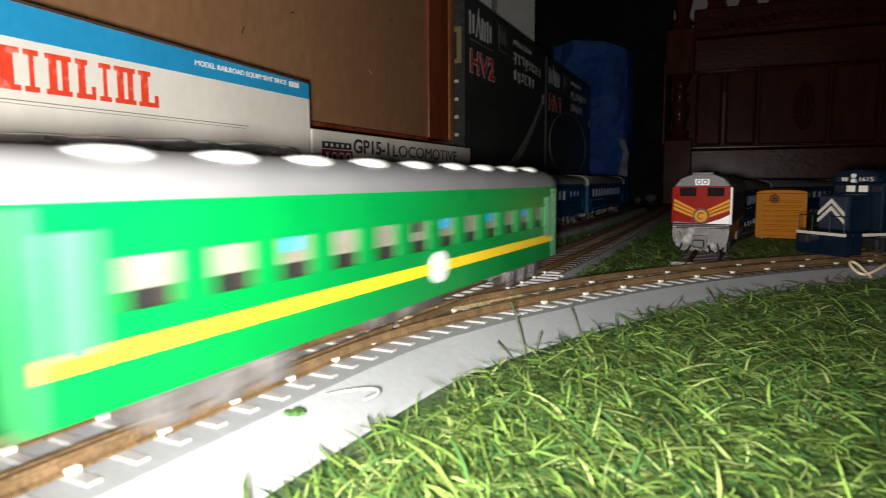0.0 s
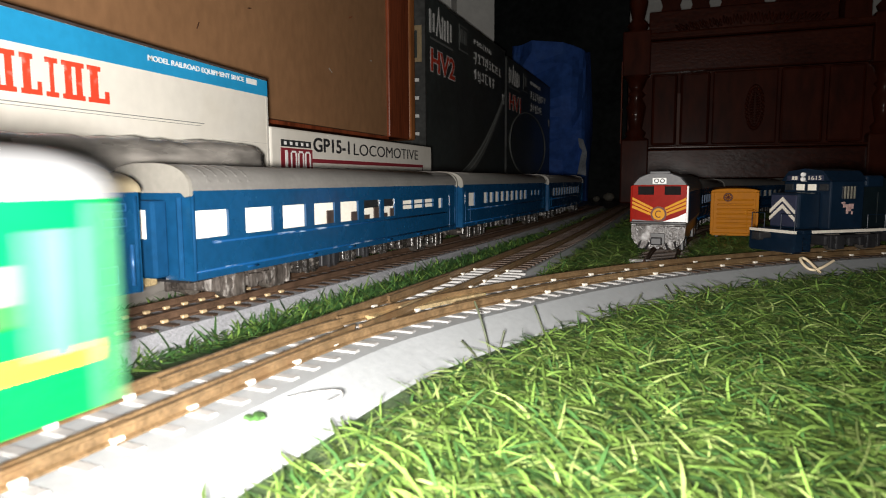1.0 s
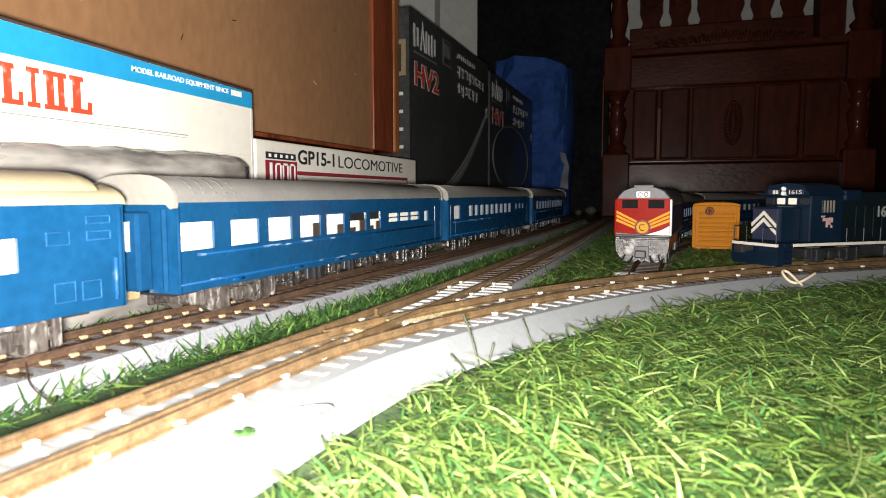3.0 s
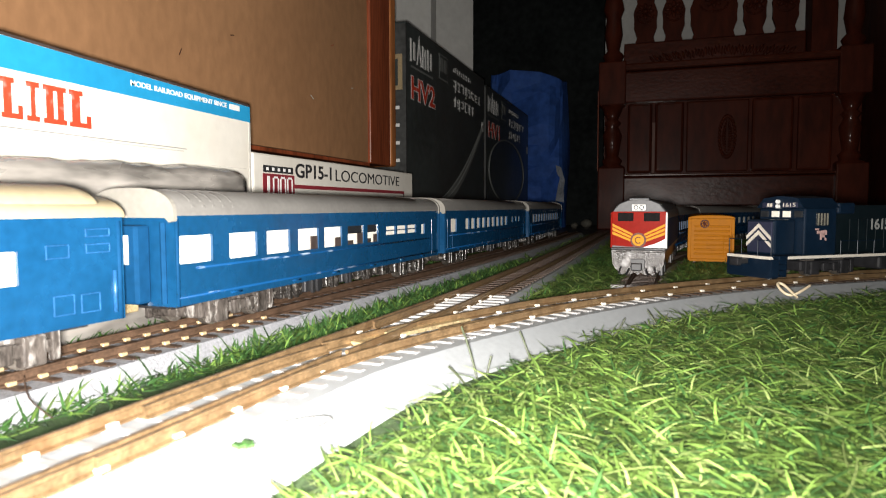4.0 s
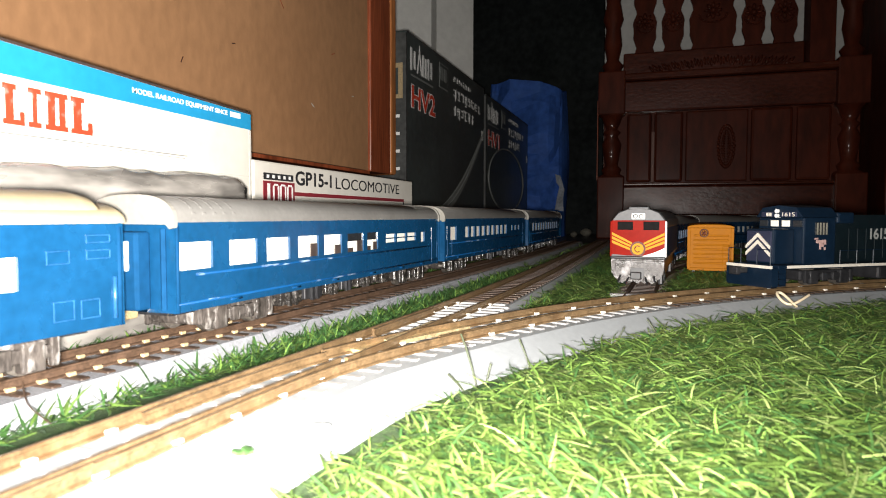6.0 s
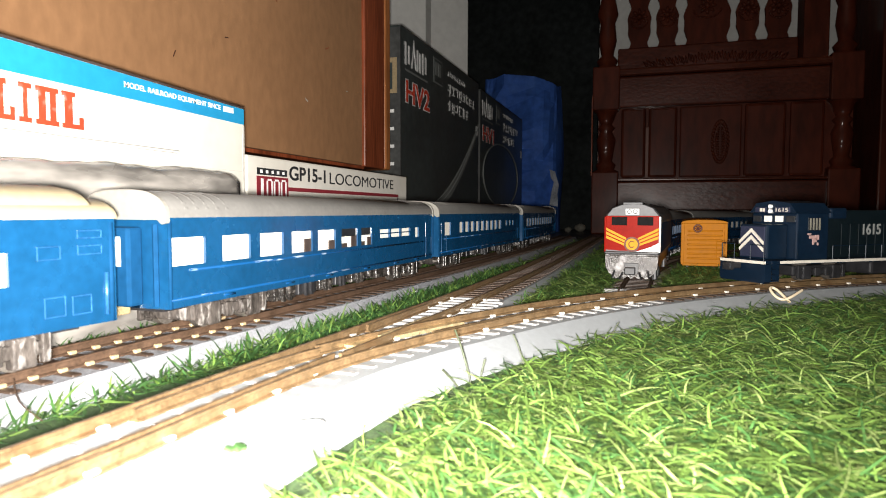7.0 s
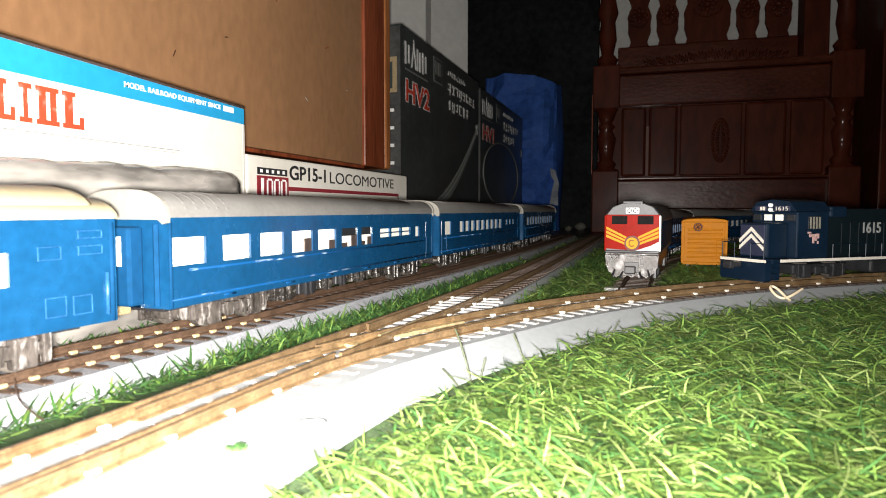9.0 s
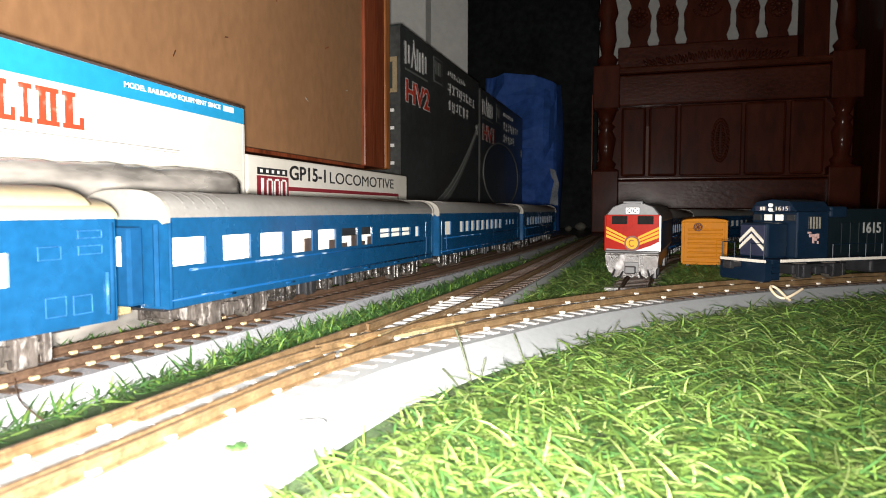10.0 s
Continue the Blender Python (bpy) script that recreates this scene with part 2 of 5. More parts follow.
def prism(bm, outline, d0, d1, m=None):
    """An outline in the local xy plane, drawn out from z d0 to d1, then moved by m."""
    a = [bm.verts.new((x, y, d0)) for x, y in outline]
    b = [bm.verts.new((x, y, d1)) for x, y in outline]
    bm.faces.new(a[::-1])
    bm.faces.new(b)
    n = len(a)
    for i in range(n):
        bm.faces.new((a[i], a[(i + 1) % n], b[(i + 1) % n], b[i]))
    if m is not None:
        bmesh.ops.transform(bm, matrix=m, verts=a + b)
    return bm


def smooth_path(pts, step):
    """A Catmull-Rom line through the plan's points, at even steps."""
    p = [np.array(q, float) for q in pts]
    p = [2 * p[0] - p[1]] + p + [2 * p[-1] - p[-2]]
    out = []
    for i in range(1, len(p) - 2):
        for k in range(40):
            t = k / 40
            out.append(0.5 * (2 * p[i] + (p[i + 1] - p[i - 1]) * t + (2 * p[i - 1] - 5 * p[i] + 4 * p[i + 1] - p[i + 2]) * t * t
                              + (3 * p[i] - p[i - 1] - 3 * p[i + 1] + p[i + 2]) * t ** 3))
    out.append(p[-2])
    out = np.array(out)
    s = np.concatenate([[0], np.cumsum(np.linalg.norm(np.diff(out, axis=0), axis=1))])
    n = max(2, int(s[-1] / step) + 1)
    q = np.linspace(0, s[-1], n)
    return np.stack([np.interp(q, s, out[:, 0]), np.interp(q, s, out[:, 1])], 1)


def sides(path):
    d = np.gradient(path, axis=0)
    d /= np.linalg.norm(d, axis=1)[:, None]
    return d, np.stack([d[:, 1], -d[:, 0]], 1)


def sweep(path, profile, close=True):
    """A profile of (offset to the right, height) drawn along a plan line."""
    bm = bmesh.new()
    _, right = sides(path)
    rows = [[bm.verts.new((p[0] + r[0] * o, p[1] + r[1] * o, z)) for o, z in profile] for p, r in zip(path, right)]
    n = len(profile)
    for a, b in zip(rows, rows[1:]):
        for i in range(n if close else n - 1):
            j = (i + 1) % n
            bm.faces.new((a[i], a[j], b[j], b[i]))
    if close:
        bm.faces.new(rows[0])
        bm.faces.new(rows[-1][::-1])
    return bm


def lettering(text, width, height, mat, parent, m, depth=0.0002, name="lettering", label="", bold=0.0):
    """Letters of that overall width and capital height."""
    cu = bpy.data.curves.new(name, "FONT")
    cu.body, cu.size, cu.extrude, cu.offset = text, 1.0, 0.02, bold
    ob = bpy.data.objects.new(name, cu)
    scene.collection.objects.link(ob)
    bpy.context.view_layer.update()
    me = bpy.data.meshes.new_from_object(ob.evaluated_get(bpy.context.evaluated_depsgraph_get()))
    bpy.data.objects.remove(ob)
    me.materials.clear()
    me.materials.append(mat)
    co = np.array([v.co[:] for v in me.vertices])
    lo, hi = co.min(0), co.max(0)
    me.transform(Matrix.Diagonal((width / (hi[0] - lo[0]), height / (hi[1] - lo[1]), depth / (hi[2] - lo[2]), 1)) @ Matrix.Translation((-lo[0], -lo[1], -lo[2])))
    return part(name, me, None, parent, label, m)


# text or marks on a wall that faces +x: local x runs along -y (read from the front: left to right is towards +y)
def on_east(x, y, z):
    return Matrix.Translation((x, y, z)) @ Matrix(((0, 0, 1, 0), (1, 0, 0, 0), (0, 1, 0, 0), (0, 0, 0, 1)))


def on_south(x, y, z):
    return Matrix.Translation((x, y, z)) @ Matrix(((1, 0, 0, 0), (0, 0, -1, 0), (0, 1, 0, 0), (0, 0, 0, 1)))


# ---- the room ----
def room():
    f = part("floor", cube(-1.2, 2.2, -1.8, 1.96, -0.06, -0.004), M["floor"])
    tagged(f, "dark polished floor under the model railway", "floor", kind="structure")
    for name, args, mat in (
        ("wall_west", (-0.50, -0.40, -1.8, 0.985, -0.004, 2.5), "wall"),
        ("wall_alcove", (-0.62, -0.5605, 0.90, 1.295, -0.004, 2.5), "wall"),
        ("wall_north", (-1.2, 2.2, 1.96, 2.08, -0.004, 2.5), "wall"),
        ("wall_south", (-0.5, 2.2, -1.92, -1.8, -0.004, 2.5), "wall"),
        ("wall_east", (2.2, 2.32, -1.8, 2.08, -0.004, 2.5), "wall"),
        # these two close the opening; its darkness is in their colour
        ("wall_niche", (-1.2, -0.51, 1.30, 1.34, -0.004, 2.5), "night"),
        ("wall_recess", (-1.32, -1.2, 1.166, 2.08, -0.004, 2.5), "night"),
    ):
        w = part(name, cube(*args), M[mat])
        tagged(w, "plain painted wall of the night room", "wall", kind="structure")
    c = part("ceiling", cube(-1.32, 2.32, -1.92, 2.08, 2.5, 2.6), M["ceiling"])
    tagged(c, "plain pale ceiling", "ceiling", kind="structure")
    # splay added so that this wall face catches more of the lamp
    w = part("wall_splay", prism(bmesh.new(), [(-0.56, 1.11), (-0.4345, 1.2635), (-0.4345, 1.297), (-0.56, 1.297)], -0.004, 2.5), M["wall"])
    tagged(w, "white wall beside the door casing, angled to catch the lamp", "wall", kind="structure")
    # casing face is turned to the lamp too, for brightness
    t = part("trim", prism(bmesh.new(), [(-0.457, 1.333), (-0.388, 1.419), (-0.509, 1.419), (-0.509, 1.342)], -0.004, 2.3), M["wall"])
    tagged(t, "white door casing beside the dark opening", "trim", kind="structure")
    # added near-black leaf; the opening's darkness is painted, no door is known
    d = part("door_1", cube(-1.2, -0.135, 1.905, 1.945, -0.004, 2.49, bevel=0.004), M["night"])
    tagged(d, "near-black leaf added as the darkness of the opening", "door", kind="structure")


def wall_cabinet():
    c = thing("wall_cabinet", pose(0, 0, 0), "low wooden cabinet with a varnished plywood door panel and red-brown frame", "cabinet")
    part("plinth", cube(-0.395, -0.297, -0.60, 0.705, -0.004, 0.095, bevel=0.001), M["plinth"], c)
    part("door_panel", cube(-0.391, -0.292, -0.60, 0.640, 0.0995, 0.80, bevel=0.001), M["ply"], c, "varnished plywood panel with rubbed marks")
    part("stile", cube(-0.395, -0.289, 0.6405, 0.6950, 0.0985, 0.80, bevel=0.0015), M["stile"], c, "red-brown frame upright")
    part("edge_strip", cube(-0.393, -0.2885, 0.6955, 0.7125, 0.0985, 0.80, bevel=0.003), M["edge"], c, "pale orange edge strip")
    for y, z, l, lean, tone in ((0.300, 0.196, 0.010, 0.7, "card_side"), (0.405, 0.176, 0.004, 0.2, "plinth"), (0.520, 0.150, 0.006, -0.5, "card_side"), (0.602, 0.172, 0.004, 0.1, "card_side"),
                                (0.350, 0.152, 0.005, 1.1, "plinth"), (0.470, 0.225, 0.009, -0.8, "stile"), (0.560, 0.205, 0.007, 0.4, "stile"), (0.250, 0.240, 0.012, 0.5, "stile")):
        m = Matrix.Translation((-0.2919, y, z)) @ Matrix.Rotation(lean, 4, "X")
        part("scuff_mark", block(bmesh.new(), -0.0001, 0.0001, -l / 2, l / 2, -0.0004, 0.0004, m=m), M[tone], c)
    part("bottom_rail", cube(-0.393, -0.2905, -0.60, 0.640, 0.0955, 0.0985), M["stile"], c)


def carton(name, x0, x1, y0, y1, z0, z1, mat, label, bevel=0.0012):
    c = thing(name, pose(x1, (y0 + y1) / 2, z0), label, "box")
    part("carton_body", cube(x0 - x1, 0, -(y1 - y0) / 2, (y1 - y0) / 2, 0, z1 - z0, bevel=bevel), M[mat], c)
    return c


def slab_mark(bm, x0, x1, h, style):
    """A heavy slab-footed block shape, standing in for a printed brand word."""
    s = (x1 - x0)
    t = h * 0.13
    if style == 2:
        block(bm, x0 + s * 0.12, x0 + s * 0.48, 0, h, 0, 0.0003)
        block(bm, x0 + s * 0.80, x0 + s, t * 0.5, h * 0.34, 0.00002, 0.0003)
        block(bm, x0, x0 + s, 0, t, 0.00001, 0.00031)
        block(bm, x0, x0 + s * 0.62, h - t, h, 0.00001, 0.00031)
        return
    if style == 0:
        block(bm, x0 + s * 0.34, x0 + s * 0.66, 0, h, 0, 0.0003)
    else:
        block(bm, x0 + s * 0.12, x0 + s * 0.42, 0, h, 0, 0.0003)
        block(bm, x0 + s * 0.62, x0 + s * 0.88, t, h - t, 0.00002, 0.0003)
    block(bm, x0, x0 + s * (1 if style else 0.98), 0, t, 0.00001, 0.00031)
    block(bm, x0, x0 + s, h - t, h, 0.00001, 0.00031)


def boxes():
    # long white and blue box
    b = carton("coach_box", -0.290, -0.225, -0.02, 0.3275, -0.004, 0.1105, "card", "long white model box with blue band and red marks")
    mid, half = (0.3275 - 0.02) / 2, (0.3275 + 0.02) / 2
    part("blue_band", cube(0, 0.0003, -half + 0.001, half - 0.0008, 0.1048, 0.1136), M["band"], b, "bright blue printed band")
    part("top_edge", cube(-0.064, 0.0002, -half + 0.001, half - 0.001, 0.1138, 0.1149), M["seatdark"], b, "dark lid edge")
    lettering("MODEL RAILROAD EQUIPMENT SINCE", 0.069, 0.0030, M["white_ink"], b, on_east(0.0003, 0.2361 - mid, 0.1098), name="slogan", bold=0.02)
    part("slogan_bar", cube(0.0003, 0.0006, 0.3075 - mid, 0.3165 - mid, 0.1098, 0.1128), M["white_ink"], b)
    for y0, y1, style in ((0.1185, 0.1335, 1), (0.1340, 0.1530, 1), (0.1545, 0.1600, 0), (0.1625, 0.1727, 1), (0.1745, 0.1828, 2), (0.1846, 0.1899, 0), (0.1917, 0.2018, 1), (0.2034, 0.2137, 2)):
        bm = bmesh.new()
        slab_mark(bm, 0, y1 - y0, 0.0148, style)
        part("red_block_mark", bm, M["red_ink"], b, at=on_east(0.0001, y0 - mid, 0.0882))
    part("printed_line", cube(0, 0.0003, -half + 0.01, 0.2718 - mid, 0.0846, 0.08495), M["grey_ink"], b)
    part("printed_line", cube(0, 0.0003, -half + 0.01, 0.2700 - mid, 0.0834, 0.0836), M["grey_ink"], b)
    part("edge_wear", cube(0, 0.0002, half - 0.0022, half - 0.0005, 0.0, 0.1045), M["card_side"], b)
    part("crease", cube(0, 0.00025, half - 0.05, half - 0.003, 0.0775, 0.0777), M["card_side"], b)
    for o in b.children:
        if o.name.split(".")[0] in ("carton_body", "blue_band", "top_edge"):
            for v in o.data.vertices:
                if v.co.z > 0.108:
                    v.co.z += 0.027 * (half - v.co.y)
                elif v.co.z > 0.10:
                    v.co.z += 0.008 * (half - v.co.y)
    # slim locomotive box
    g = carton("locomotive_box", -0.285, -0.225, 0.3292, 0.5965, -0.004, 0.0841, "card", "slim white locomotive box with black lettering and a maroon bar")
    mid = (0.5965 + 0.3292) / 2
    lettering("GP15-1", 0.0505, 0.0096, M["black_ink"], g, on_east(0.0001, 0.3765 - mid, 0.0748), bold=0.022)
    lettering("LOCOMOTIVE", 0.1270, 0.0086, M["black_ink"], g, on_east(0.0001, 0.4335 - mid, 0.0746))
    part("maroon_bar", cube(0, 0.0003, 0.3755 - mid, 0.573 - mid, 0.0676, 0.0702), M["maroon"], g)
    part("maroon_bar", cube(0, 0.0003, 0.5712 - mid, 0.573 - mid, 0.0500, 0.0675), M["black_ink"], g)
    part("black_panel", cube(0, 0.0003, 0.3395 - mid, 0.3735 - mid, 0.0768, 0.0810), M["black_ink"], g)
    part("maroon_panel", cube(0, 0.0003, 0.3390 - mid, 0.3750 - mid, 0.0520, 0.0760), M["maroon"], g)
    for k in range(5):
        part("white_mark", cube(0.0003, 0.0005, 0.3425 + k * 0.0063 - mid, 0.3450 + k * 0.0063 - mid, 0.0779, 0.0799), M["white_ink"], g)
    for k in range(4):
        bm = bmesh.new()
        w = 0.0068
        if k == 0:
            block(bm, w * 0.3, w * 0.7, 0, 0.0125, 0, 0.0002)
        else:
            for a, b in ((0, 0.2), (0.8, 1.0)):
                block(bm, w * a, w * b, 0.0012, 0.0113, 0, 0.0002)
            for z in (0, 0.0113):
                block(bm, w * 0.18, w * 0.82, z, z + 0.0012, 0, 0.0002)
        part("white_mark", bm, M["white_ink"], g, at=on_east(0.0003, 0.3412 + k * 0.0082 - mid, 0.0620))
    # two large black cartons, one after the other
    strokes = random.Random(4)
    for k, (y0, y1, top) in enumerate(((0.7597, 1.158, 0.282), (1.168, 1.598, 0.2755))):
        c = carton("track_set_box", -0.365, -0.295, y0, y1, -0.004, top, "blackcard",
                   "large upright black track set carton with white and red print" if k == 0 else "second black carton with red print, beyond the first one", bevel=0.0025)
        hh = (y1 - y0) / 2
        H = top + 0.004
        part("spine", cube(-0.069, -0.001, -hh - 0.0006, -hh + 0.0003, 0.002, H - 0.003), M["blackspine"], c, "worn grey carton edge")
        part("rubbed_edge", cube(-0.0012, 0.0005, -hh - 0.0007, -hh + 0.0025, 0.004, H - 0.004), M["blackspine"], c)
        part("rubbed_edge", cube(-0.06, 0.0004, -hh + 0.003, hh - 0.003, H - 0.0012, H + 0.0004), M["blackspine"], c)
        # brand word as plain upright shapes
        yy = -hh + 0.016
        for j, w in enumerate((0.022, 0.020, 0.020, 0.022)):
            bm = bmesh.new()
            if j == 1:
                prism(bm, [(0, 0), (0.004, 0), (w / 2, 0.026), (w - 0.004, 0), (w, 0), (w / 2, 0.038)], 0, 0.0004)
            else:
                block(bm, 0.0, 0.0055, 0, 0.0285, 0, 0.0004)
                block(bm, w - 0.010, w - 0.004, 0.003 if j != 2 else 0, 0.026, 0.0, 0.0004)
            part("white_mark", bm, M["white_ink"], c, at=on_east(0.0002, yy, H - 0.0453))
            yy += w + 0.0015
        part("small_print", cube(0.0002, 0.0005, -hh + 0.018, -hh + 0.105, H - 0.0525, H - 0.0500), M["grey_ink"], c)
        bm = bmesh.new()
        block(bm, 0, 0.041, 0, 0.036, 0, 0.0003)
        part("grey_badge", bm, M["grey_ink"], c, at=on_east(0.0001, -hh + 0.133, H - 0.0455))
        part("badge_inset", cube(0.0004, 0.0007, -hh + 0.135, -hh + 0.172, H - 0.0435, H - 0.0115), M["blackcard"], c)
        for j in range(2):
            part("grey_mark", cube(0.0007, 0.0010, -hh + 0.138 + j * 0.016, -hh + 0.150 + j * 0.016, H - 0.034, H - 0.015), M["grey_ink"], c)
        word = "HV2" if k == 0 else "HV1"
        lettering(word, 0.097, 0.031, M["white_ink"], c, on_east(0.0001, -hh + 0.0185, H - 0.0930), bold=0.05)
        lettering(word, 0.094, 0.0285, M["red_ink"], c, on_east(0.0004, -hh + 0.0200, H - 0.0918), bold=0.02)
        for r, (n, w, hgt) in enumerate(((10, 0.0070, 0.009), (8, 0.0175, 0.0195), (6, 0.0175, 0.0195))):
            for j in range(n):
                z = H - (0.024, 0.053, 0.079)[r]
                yb = -hh + 0.202 + j * (w + 0.0035)
                bm = bmesh.new()
                for q in range(strokes.choice((2, 3))):
                    z0, a = hgt * strokes.uniform(0.0, 0.88), w * strokes.uniform(0, 0.3)
                    block(bm, a, w * strokes.uniform(0.7, 1.0), z0, z0 + hgt * 0.12, 0.0001 * q, 0.0003 + 0.00005 * q)
                for q in range(strokes.choice((1, 2))):
                    a, z0 = w * strokes.uniform(0.05, 0.8), hgt * strokes.uniform(0, 0.4)
                    block(bm, a, a + w * 0.15, z0, hgt * strokes.uniform(0.75, 1.0), 0.00005, 0.00042 + 0.00004 * q)
                part("print_bar", bm, M["white_ink"], c, at=on_east(0.0002, yb, z))
        part("white_tag", cube(0.0002, 0.0005, hh - 0.022, hh - 0.010, H - 0.095, H - 0.078), M["white_ink"], c)
        # track drawing
        bm = bmesh.new()
        if k == 0:
            n = 24
            for i in range(n):
                q = []
                for t, side in ((i / n, 0), ((i + 1) / n, 0), ((i + 1) / n, 1), (i / n, 1)):
                    wide = 0.034 * (1 - t) + 0.008
                    q.append((-0.105 + 0.30 * t + side * wide, 0.060 + 0.154 * t ** 1.6 - side * 0.006))
                prism(bm, q, 0.0001, 0.0004, on_east(0, 0, 0))
            for o in (0.0, 0.030):
                arc = [(-0.105 + 0.30 * t + o * (1 - t) + 0.006, 0.060 + 0.154 * t ** 1.6 + 0.001) for t in np.linspace(0, 1, 20)]
                for a, bb in zip(arc, arc[1:]):
                    rod(bm, (0.0004, a[0], a[1]), (0.0004, bb[0], bb[1]), 0.0012, 5)
        else:
            ring = [(-0.02 + 0.172 * math.cos(a), 0.129 + 0.066 * math.sin(a)) for a in np.linspace(0, 2 * math.pi, 41)]
            for a, bb in zip(ring, ring[1:]):
                rod(bm, (0.0004, a[0], a[1]), (0.0004, bb[0], bb[1]), 0.0016, 5)
        part("track_drawing", bm, M["grey_ink"], c, "thin grey printed track line")
        for j in range(3):
            part("print_bar", cube(0.0002, 0.0005, 0.06, 0.12, 0.028 + j * 0.008, 0.032 + j * 0.008), M["grey_ink"], c)
        if k == 0:
            part("gold_badge", cube(-0.05, -0.004, -hh - 0.0010, -hh - 0.0004, H - 0.084, H - 0.040), M["clip_gold"], c)
            part("badge_inset", cube(-0.045, -0.010, -hh - 0.0013, -hh - 0.0007, H - 0.079, H - 0.046), M["blackcard"], c)
            for j in range(5):
                bm = bmesh.new()
                z = H - 0.112 - j * 0.022
                block(bm, -0.026, -0.020, -hh - 0.0012, -hh - 0.0005, z, z + 0.013)
                block(bm, -0.019, -0.008, -hh - 0.0012, -hh - 0.0005, z + 0.004, z + 0.008)
                part("print_bar", bm, M["white_ink"], c)
    # blue plastic bag with flat creased sides, beyond the cartons
    bag = thing("plastic_bag", pose(-0.312, 1.76, -0.004), "crumpled blue plastic bag standing behind the cartons", "bag")
    bm = bmesh.new()
    cols, rws = 26, 15
    rows = []
    for j in range(rws + 1):
        t = j / rws
        row = []
        for i in range(cols):
            a = 2 * math.pi * i / cols
            ca, sa = math.cos(a), math.sin(a)
            flat_x = math.copysign(abs(ca) ** 0.45, ca)
            flat_y = math.copysign(abs(sa) ** 0.6, sa)
            at = Vector((flat_x * 1.1, flat_y * 1.1, t * 2.6))
            fold = noise.noise(at * 1.1 + Vector((3.1, 0, 0)))
            crease = noise.cell(at * 2.3 + noise.noise_vector(at * 1.7) * 0.6)
            slant = abs(((t * 2.2 + flat_x * 0.8 + 0.3 * fold) % 1.0) - 0.5)
            rx = 0.104 + 0.008 * fold - 0.010 * (1 - t) - 0.004 * max(0, t - 0.9) * 10
            ry = 0.066 + 0.034 * fold + 0.034 * slant + 0.012 * crease - 0.055 * max(0.0, t - 0.55)
            tip = (0.012 * fold + 0.006 * slant) if t > 0.8 else 0.0
            row.append(bm.verts.new((rx * flat_x - 0.012 * t, ry * flat_y, 0.412 * t + tip - 0.022 * t * max(0.0, flat_x))))
        rows.append(row)
    for a, b2 in zip(rows, rows[1:]):
        for i in range(cols):
            p, q, r, u = a[i], a[(i + 1) % cols], b2[(i + 1) % cols], b2[i]
            bm.faces.new((p, q, r))
            bm.faces.new((p, r, u))
    bm.faces.new(rows[0][::-1])
    top = bm.verts.new((-0.02, 0, 0.396))
    for i in range(cols):
        bm.faces.new((rows[-1][i], rows[-1][(i + 1) % cols], top))
    part("bag_body", bm, M["bluebag"], bag)
    bm = bmesh.new()
    prism(bm, [(-0.012, 0.0), (0.012, -0.004), (0.010, 0.030), (0.014, 0.052), (0.002, 0.088), (-0.012, 0.092), (-0.008, 0.070), (0.000, 0.060), (-0.006, 0.034)], 0, 0.0012,
          Matrix.Translation((0.084, -0.072, 0.070)) @ Matrix.Rotation(0.55, 4, "Z") @ on_south(0, 0, 0))
    part("pale_print", bm, M["bagmark"], bag, "torn pale print")


# ---- clouded plastic tray lying before the long box ----
def tray():
    c = thing("plastic_tray", pose(-0.205, 0.19, -0.004), "clouded clear plastic packing tray behind the coaches", "tray")
    bm = bmesh.new()
    rows = []
    for k in range(61):
        y = -0.20 + 0.288 * k / 60
        end = min(1.0, (0.088 - y) / 0.006, (y + 0.20) / 0.006) ** 0.5 if 0 < k < 60 else 0.55
        top = 0.0745 + 0.02 * (y - 0.09) - 0.004 * (1 - end) + 0.0007 * noise.noise(Vector((1, y * 45, 2))) + 0.0012 * noise.noise(Vector((7, y * 130, 2)))
        w = 0.014 - 0.002 * (1 - end)
        sag = 0.0008 * noise.noise(Vector((3, y * 60, 5)))
        rows.append([bm.verts.new((x, y, z)) for x, z in ((-0.0195, 0), (w, 0), (w - 0.001 + sag, top * 0.6), (w - 0.002 + sag, top - 0.004), (w - 0.005, top - 0.001), (w - 0.010, top), (-0.017, top), (-0.0195, top - 0.003))])
    for a, b in zip(rows, rows[1:]):
        for i in range(8):
            bm.faces.new((a[i], a[(i + 1) % 8], b[(i + 1) % 8], b[i]))
    bm.faces.new(rows[0])
    bm.faces.new(rows[-1][::-1])
    part("tray_body", bm, M["film"], c, smooth=True)
    part("tray_rim", cube(-0.0190, 0.0145, -0.201, 0.0885, 0.046, 0.0472, bevel=0.0005), M["film"], c)


